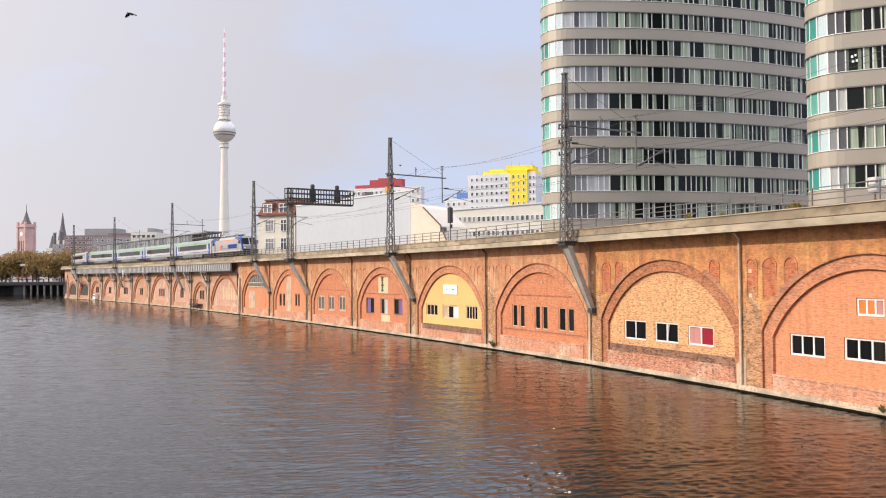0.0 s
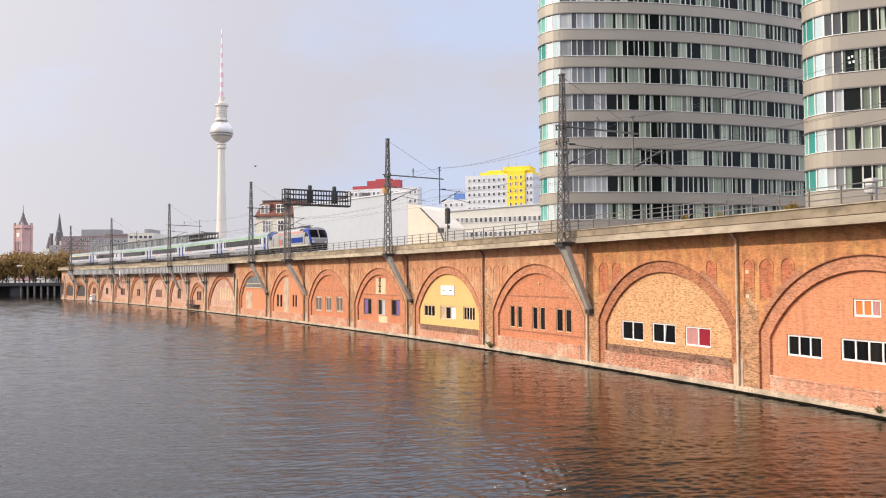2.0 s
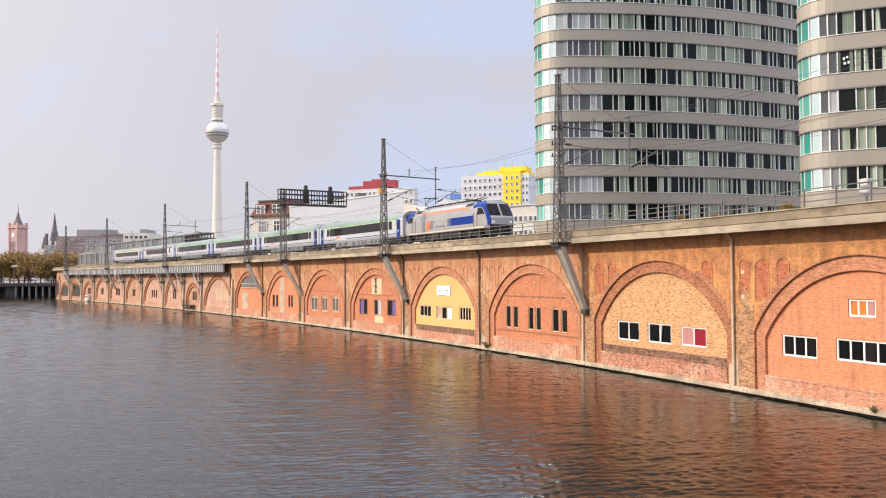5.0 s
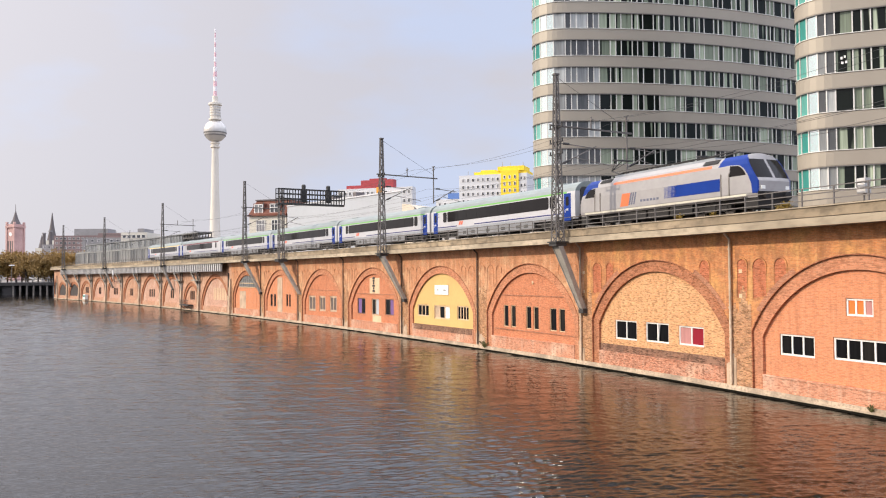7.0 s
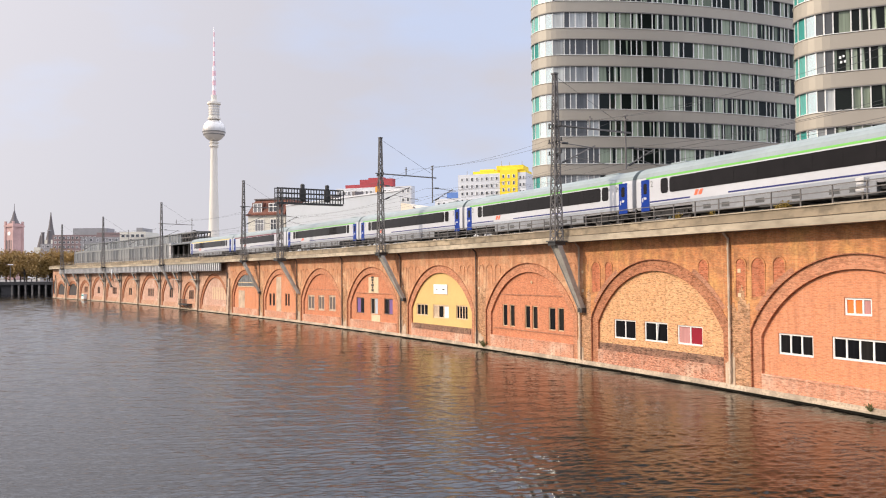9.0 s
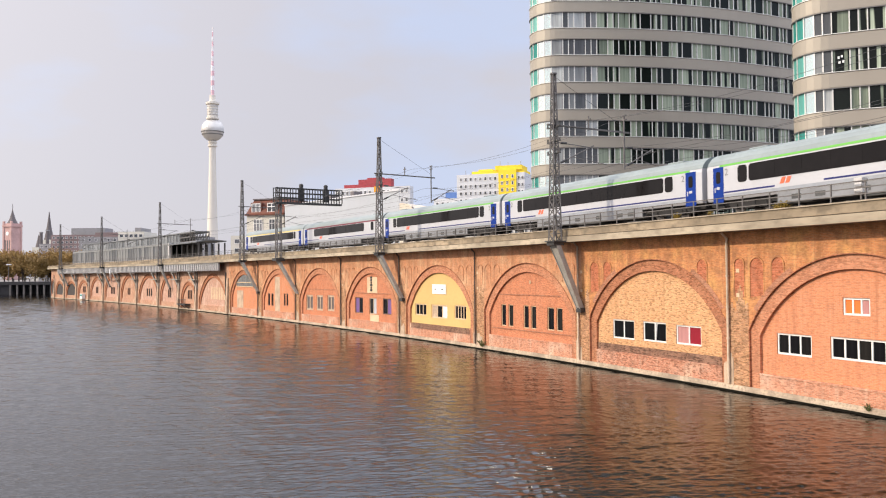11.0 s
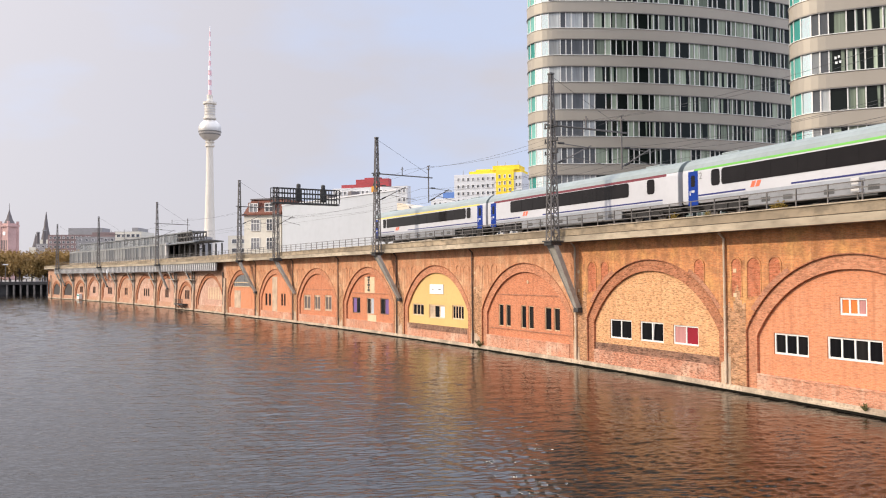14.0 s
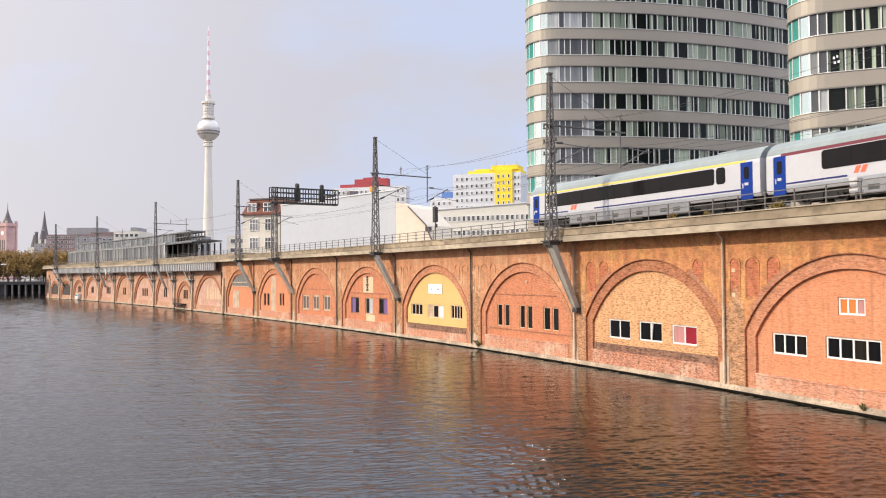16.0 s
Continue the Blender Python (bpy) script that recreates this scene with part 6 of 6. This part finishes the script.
root = thing("apartment_block", "white slab apartment block with red penthouse", "apartment block", at=facing(-17.5, 262.0, -0.8, -20))
bm = B()
block(bm, -14.2, 11.5, 0, 3, 0, 35.0)
part("wall", bm, "slab_white", root)
bm = B()
block(bm, -11.3, -6.2, 0.6, 2.9, 35.0, 36.1)
block(bm, -6.2, 5.0, 0.5, 2.9, 35.0, 37.6)
block(bm, -3.4, 2.0, 0.9, 2.6, 37.6, 38.1)
part("penthouse", bm, "slab_red", root, "dark red penthouse storey")
bm = B()
block(bm, -0.6, 1.6, -0.08, 0.5, 30.0, 35.2)
part("stair_strip", bm, "slab_orange", root)
facade_windows(root, -13.6, -1.2, 7, 34.8, 8, 10, 1.0, 1.2, -0.02)
facade_windows(root, 2.0, 11.2, 7, 34.8, 6, 10, 1.0, 1.2, -0.02)

root = thing("apartment_tower", "white apartment tower with yellow top and balcony strip", "apartment block", at=facing(23.0, 332.0, 0, -20))
bm = B()
block(bm, -13.6, 14.5, 0, 14, 0, 46.6)
part("wall", bm, "slab_white", root)
bm = B()
block(bm, 4.0, 11.2, -0.5, 3, 20, 47.8)
part("stair_strip", bm, "slab_yellow", root, "yellow stair strip")
bm = B()
block(bm, -7.5, 14.0, 1, 12, 46.6, 47.8)
block(bm, 2.4, 13.2, 0.5, 10, 47.8, 49.6)
block(bm, -5.0, 1.0, 2, 9, 47.8, 48.6)
part("penthouse", bm, "slab_yellow", root, "yellow penthouse storey")
facade_windows(root, -12.8, 3.6, 12, 46, 8, 12, 1.1, 1.4, -0.02)
facade_windows(root, 11.5, 14.3, 12, 46, 2, 12, 0.9, 1.4, -0.02)
facade_windows(root, 4.4, 10.8, 20, 46.5, 3, 10, 0.9, 1.4, -0.52)

for x, h in ((-11.0, 2.2), (-8.5, 1.6), (3.5, 2.4), (6.8, 1.8), (12.0, 2.0)):
    bm = B()
    z = 46.6 if x < -7.5 else 47.8 if x < 2.4 else 49.6
    rod(bm, (x, 4, z), (x, 4, z + h), 0.12, 0.08, 6)
    block(bm, x - 0.5, x + 0.5, 3.8, 4.2, z, z + 0.5)
    part("roof_mast", bm, "grey_block", root)
root = thing("apartment_block", "pale apartment block with blue roof storey", "apartment block", at=facing(7.0, 352.0, 0, -20))
bm = B()
block(bm, -6.5, 4.0, 0, 12, 0, 38.6)
part("wall", bm, "slab_white", root)
bm = B()
block(bm, -1.5, 3.6, 1, 10, 38.6, 41.2)
part("penthouse", bm, "slab_blue", root)
facade_windows(root, -6.0, 3.6, 18, 38, 4, 6, 1.2, 1.5, -0.02)

root = thing("office_slab", "long cream office slab with strips of windows", "office block", at=facing(13.0, 230.0, 0, -22))
bm = B()
v = block(bm, -15.5, 16.0, 0, 14, 0, 24.4)
for q in v:
    if q.co.z > 20 and q.co.x > 0:
        q.co.z += 1.3
part("wall", bm, "office_cream", root)
bm = B()
v = block(bm, -15.8, 16.3, -0.3, 14.2, 24.42, 24.7)
for q in v:
    if q.co.x > 0:
        q.co.z += 1.3
part("roof_edge", bm, "slab_white", root)
facade_windows(root, -15, 15.6, 8, 24.0, 22, 4, 1.0, 1.5, -0.02)

# television tower
root = thing("television_tower", "slender concrete television tower with steel sphere", "tower", at=Matrix.Translation((-317.0, 1211, 0)))
bm = B()
lathe(bm, ((16, 0), (11, 18), (8.2, 50), (7.2, 80), (5.6, 140), (4.7, 190), (4.7, 205)), 32)
part("shaft", bm, "tower_concrete", root, smooth=True)
bm = B()
lathe(bm, ((4.7, 192), (6.6, 193), (6.6, 195.5), (5.2, 196), (5.2, 198), (6.6, 198.4), (6.6, 200), (4.7, 201)), 32)
part("collar", bm, "tower_concrete", root)
bm = B()
prof = [(16.2 * math.sin(radians(a)), 217 - 16.2 * math.cos(radians(a))) for a in range(14, 168, 7)]
lathe(bm, prof, 40)
part("sphere", bm, "tower_steel", root, "facetted steel sphere")
for z, r in ((209.5, 14.9), (213.2, 16.05)):
    bm = B()
    lathe(bm, ((r - 0.6, z), (r + 0.15, z + 0.2), (r + 0.35, z + 1.6), (r - 0.6, z + 1.8)), 40)
    part("window_ring", bm, "band_edge", root)
bm = B()
lathe(bm, ((5.6, 232), (9.0, 233), (9.0, 235), (7.4, 235.5), (7.4, 254), (9.6, 254.6), (9.6, 257.5), (5.0, 258), (4.2, 262), (4.2, 268)), 24)
part("equipment_drum", bm, "tower_concrete", root)
bm = B()
for z in (239, 243, 247, 251):
    lathe(bm, ((7.3, z), (8.0, z), (8.0, z + 1.3), (7.3, z + 1.3)), 16)
part("antenna_platform", bm, "tower_steel", root)
M["mast_white"] = plain("mast_white", (0.80, 0.76, 0.76), 0.6, dirt=0.1, bump=0)
M["mast_red"] = plain("mast_red", (0.74, 0.46, 0.50), 0.6, dirt=0.1, bump=0)
for k in range(14):
    z0, z1 = 268 + 100 * k / 14, 268 + 100 * (k + 1) / 14
    r0 = 2.6 if k < 6 else 1.7 - 0.12 * (k - 6)
    bm = B()
    rod(bm, (0, 0, z0), (0, 0, z1), r0, r0 * 0.95, 12)
    part("antenna_section", bm, "mast_red" if k % 2 == 0 else "mast_white", root)

# town hall tower
root = thing("town_hall_tower", "red brick town hall clock tower with corner turrets", "tower", at=facing(-499.0, 1000.0, 0, -25))
bm = B()
block(bm, -6.6, 6.6, -6.6, 6.6, 0, 70)
for e in (-1, 1):
    for f in (-1, 1):
        block(bm, e * 6.4 - 1.1, e * 6.4 + 1.1, f * 6.4 - 1.1, f * 6.4 + 1.1, 20, 72.5)
block(bm, -7.9, 7.9, -7.9, 7.9, 66, 68)
part("shaft", bm, "hall_brick", root)
bm = B()
lathe(bm, ((6.0, 70), (3.2, 76), (1.5, 82), (0.4, 86), (0.2, 94)), 8)
part("roof", bm, "roof_dark", root)
bm = B()
rod(bm, (0, -6.5, 58), (0, -7.0, 58), 2.4, sides=20)
part("clock", bm, "sign_white", root)
for x in (-3.8, 0, 3.8):
    bm = B()
    block(bm, x - 0.9, x + 0.9, -6.9, -6.4, 30, 50)
    part("window", bm, "roof_dark", root)

# church spire
root = thing("church_spire", "dark pointed church spire over pale walls", "church", at=facing(-410.0, 900.0))
bm = B()
block(bm, -6, 6, -6, 6, 0, 46)
block(bm, -16, -7, -4, 4, 0, 38)
part("tower", bm, "cream_wall", root)
bm = B()
lathe(bm, ((5.6, 44), (4.4, 50), (2.4, 60), (0.3, 76)), 8)
lathe(bm, ((3.5, 38), (0.2, 52)), 8, (-11, 0))
part("spire", bm, "roof_dark", root)


def far_block(name, label, x0, x1, y, z1, mat, extra=None, windows=None):
    root = thing(name, label, "building", at=facing((x0 + x1) / 2, y))
    w = (x1 - x0) / 2
    bm = B()
    block(bm, -w, w, 0, 20, 0, z1)
    part("wall", bm, mat, root)
    if extra:
        a, b, h, m2 = extra
        bm = B()
        block(bm, a - (x0 + x1) / 2, b - (x0 + x1) / 2, 1, 16, z1, z1 + h)
        part("roof_storey", bm, m2, root)
    if windows:
        facade_windows(root, -w + 0.5, w - 0.5, z1 - windows[1] * 3.4, z1 - 0.4, *windows, 1.8, 1.6, -0.02)
    return root


far_block("department_building", "grey and brick-red modern block with set-back roof", -272, -222, 600, 36.5, "red_block", (-258, -234, 4.8, "grey_block"), (16, 4))
far_block("office_building", "low grey building beyond the station", -290, -262, 620, 31, "grey_block", None, (8, 3))
far_block("white_building", "low white building with box on its roof", -157, -144, 420, 29, "cream_wall", (-149, -146, 2.0, "grey_block"), (5, 3))
far_block("grey_building", "long grey building beyond the station", -235, -150, 560, 33, "grey_block", (-225, -190, 3, "red_block"), (20, 3))
far_block("low_building", "low pale building behind the tracks", -72, -44, 300, 21, "cream_wall", None, (8, 3))
for x, h in ((-372, 48), (-366, 50)):
    root = thing("chimney_stack", "slim dark chimney stack in the distance", "chimney", "far chimneys", facing(x, 800))
    bm = B()
    rod(bm, (0, 0, 0), (0, 0, h), 2.0, 1.4, 10)
    part("shaft", bm, "roof_dark", root)
    bm = B()
    rod(bm, (0, 0, h), (0, 0, h + 1.2), 1.8, 1.8, 10)
    part("cap", bm, "grey_block", root)

# ---- far bridge, quay and trees ----
M["bridge_dark"] = plain("bridge_dark", (0.035, 0.033, 0.035), 0.8, dirt=0.4)
root = thing("river_bridge", "dark road bridge with railings across the river", "bridge", at=facing(-195.0, 325.0, -1.5))
bm = B()
block(bm, -120, 58, 0, 16, 5.2, 6.4)
part("deck", bm, "bridge_dark", root)
bm = B()
for k in range(30):
    x = -120 + 178 * k / 29
    block(bm, x - 0.15, x + 0.15, 0.0, 0.25, 6.4, 7.5)
block(bm, -120, 58, 0.0, 0.2, 7.4, 7.55)
part("railing", bm, "dark_steel", root)
for x in (-60, -8, 30):
    bm = B()
    block(bm, x - 2.5, x + 2.5, 1, 15, -1, 5.2)
    part("pier", bm, "bridge_dark", root)
bm = B()
for k in range(9):
    x = 32 + 2.6 * k
    block(bm, x - 0.3, x + 0.3, 0.2, 0.9, 0.5, 5.2)
part("column", bm, "steel", root)
bm = B()
block(bm, 6, 58, 8, 15.5, -1, 5.2)
part("abutment", bm, "bridge_dark", root)
for u in (-176.0, -164.0):
    lamp = thing("street_lamp", "slim street lamp on the far bridge", "street lamp", "bridge lamps", facing(u, 326.0, 4.9))
    bm = B()
    rod(bm, (0, 0, 0), (0, 0, 6.5), 0.14, 0.1)
    part("pole", bm, "steel", lamp)
    bm = B()
    block(bm, -0.9, 0.9, -0.3, 0.3, 6.5, 6.9)
    part("lantern", bm, "sign_white", lamp)

M["leaf_gold"] = plain("leaf_gold", (0.38, 0.235, 0.07), 0.75, dirt=0.7, big=0.2, small=1.5, dark=0.45)
M["bark"] = plain("bark", (0.09, 0.07, 0.055), 0.9, dirt=0.5)


def tree(x, y, h, seed):
    rnd = random.Random(seed)
    root = thing("tree", "golden-brown autumn tree on the far bank", "tree", "trees by the bridge", facing(x, y, 2.9))
    bm = B()
    rod(bm, (0, 0, 0), (0, 0, h * 0.45), 0.35, 0.22)
    tips = []
    for k in range(11):
        a, r = k * 2.4, h * rnd.uniform(0.18, 0.34)
        tip = Vector((math.cos(a) * r, math.sin(a) * r, h * rnd.uniform(0.32, 0.88)))
        rod(bm, (0, 0, h * (0.28 + 0.02 * k)), tip, 0.14, 0.04, 6)
        tips.append(tip)
    part("trunk", bm, "bark", root)
    verts, faces = [], []
    tips.append(Vector((0, 0, h * 0.8)))
    for tip in tips:
        for _ in range(170):
            d = Vector((rnd.gauss(0, 1), rnd.gauss(0, 1), rnd.gauss(0, 0.8)))
            d = d.normalized() * rnd.random() ** 0.4 * h * rnd.uniform(0.15, 0.22)
            c, e = tip + d, 0.42 * rnd.uniform(0.6, 1.4)
            u, w = Vector((rnd.gauss(0, 1), rnd.gauss(0, 1), rnd.gauss(0, 1))).normalized(), Vector((rnd.gauss(0, 1), rnd.gauss(0, 1), rnd.gauss(0, 1))).normalized()
            i = len(verts)
            verts += [c + u * e, c + w * e * 0.7, c - u * e, c - w * e * 0.7]
            faces.append((i, i + 1, i + 2, i + 3))
    me = bpy.data.meshes.new("crown")
    me.from_pydata(verts, [], faces)
    me.materials.append(M["leaf_gold"])
    crown = new("crown", me)
    crown.parent = root


for k in range(26):
    q = random.Random(k)
    tree(-212 + 2.75 * k + q.uniform(-1, 1), 349 + q.uniform(0, 16), (14.5 if k < 22 else 10.0) + q.uniform(-2, 1.5), k + 3)
# ---- birds ----
M["feather"] = plain("feather", (0.035, 0.032, 0.03), 0.8, dirt=0.3)


def bird(label):
    """A dark bird, wings out, flying towards +x."""
    root = thing("bird", label, "bird", "birds in the sky")
    bm = B()
    lathe(bm, ((0.01, -0.24), (0.06, -0.14), (0.075, 0.0), (0.055, 0.12), (0.035, 0.17), (0.04, 0.21), (0.01, 0.27)), 10)
    for v in bm.verts:
        v.co = Vector((v.co.z, v.co.x, v.co.y))
    part("body", bm, "feather", root, smooth=True)
    bm = B()
    for v in block(bm, -0.40, -0.2, -0.07, 0.07, -0.008, 0.008):
        if v.co.x > -0.3:
            v.co.y *= 0.5
    part("tail", bm, "feather", root)
    wings = []
    for e in (-1, 1):
        bm = B()
        pts = [(0.12, 0.0), (0.14, 0.22), (0.02, 0.5), (-0.08, 0.46), (-0.10, 0.2), (-0.12, 0.0)]
        f = [bm.verts.new((x, e * y, 0.012 + 0.02 * y)) for x, y in pts]
        g = [bm.verts.new((x, e * y, -0.008 + 0.02 * y)) for x, y in pts]
        bm.faces.new(f), bm.faces.new(g[::-1])
        for k in range(6):
            j = (k + 1) % 6
            bm.faces.new((f[k], f[j], g[j], g[k]))
        w = part("wing", bm, "feather", root)
        w.location = (0, e * 0.04, 0.03)
        wings.append((w, e))
    return root, wings


BIRDS = [bird("dark bird gliding high over the river"), bird("dark bird flapping low over the rooftops")]


def sky_way(azimuth, height, distance):
    """The place so far from the eye, degrees to the right of straight on and degrees up."""
    a, b = radians(azimuth), radians(height)
    return EYE + distance * Vector((math.sin(a) * math.cos(b), math.cos(a) * math.cos(b), math.sin(b)))


# ---- what moves ----
FLIGHT = [(0.3, -3.96, 7.29), (0.6, -5.36, 7.15), (1.0, -7.05, 6.84), (1.3, -9.01, 6.83), (1.5, -10.01, 6.9), (1.7, -10.94, 7.04), (2.0, -12.48, 7.36), (2.4, -14.39, 8.36), (2.7, -16.35, 8.7), (3.0, -18.41, 9.02), (3.3, -20.62, 9.28), (3.5, -22.12, 9.37), (3.8, -24.22, 9.66), (4.0, -25.63, 9.76), (4.2, -26.96, 9.9)]


def motions():
    # the ripples run up the river with the wind
    walk(RIPPLES, [(t, pose(0.02 * t, 0.28 * t - 2.2, 0.0)) for t in (0.0, 4.0, 8.0, 12.0, 16.0)])
    for vehicle, ahead in TRAIN:
        half = 5.2 if vehicle.name.startswith("electric") else 9.5
        walk(vehicle, [(0.5 * k, on_track(tail(0.5 * k) - ahead, half)) for k in range(33)])
    # the low bird crosses to the left and away out of view; the high one climbs off at once
    path = [(0.0, -2.9, 7.45)] + FLIGHT + [(5.0, -38.0, 12.5), (7.0, -55.0, 14.0), (10.0, -70.0, 15.0), (13.0, -84.0, 16.0), (16.0, -98.0, 17.0)]
    high = [(0.0, -20.57, 16.51), (0.3, -22.5, 20.5), (1.0, -24.0, 27.0), (4.0, -40.0, 30.0), (8.0, -60.0, 32.0), (12.0, -80.0, 33.0), (16.0, -100.0, 34.0)]
    for (root, wings), rows, far in ((BIRDS[0], high, 55.0), (BIRDS[1], path, 140.0)):
        spots = [(t, sky_way(a, b, far)) for t, a, b in rows]
        poses = []
        for k, (t, p) in enumerate(spots):
            q = spots[min(k + 1, len(spots) - 1)][1] - spots[max(k - 1, 0)][1]
            poses.append((t, Matrix.Translation(p) @ Matrix.Rotation(math.atan2(q.y, q.x), 4, "Z")))
        walk(root, poses)
        for w, e in wings:
            walk(w, [(0.2 * k, Matrix.Translation((0, e * 0.04, 0.03)) @ Matrix.Rotation(e * (0.45 if k % 2 else -0.35), 4, "X")) for k in range(81)])


motions()
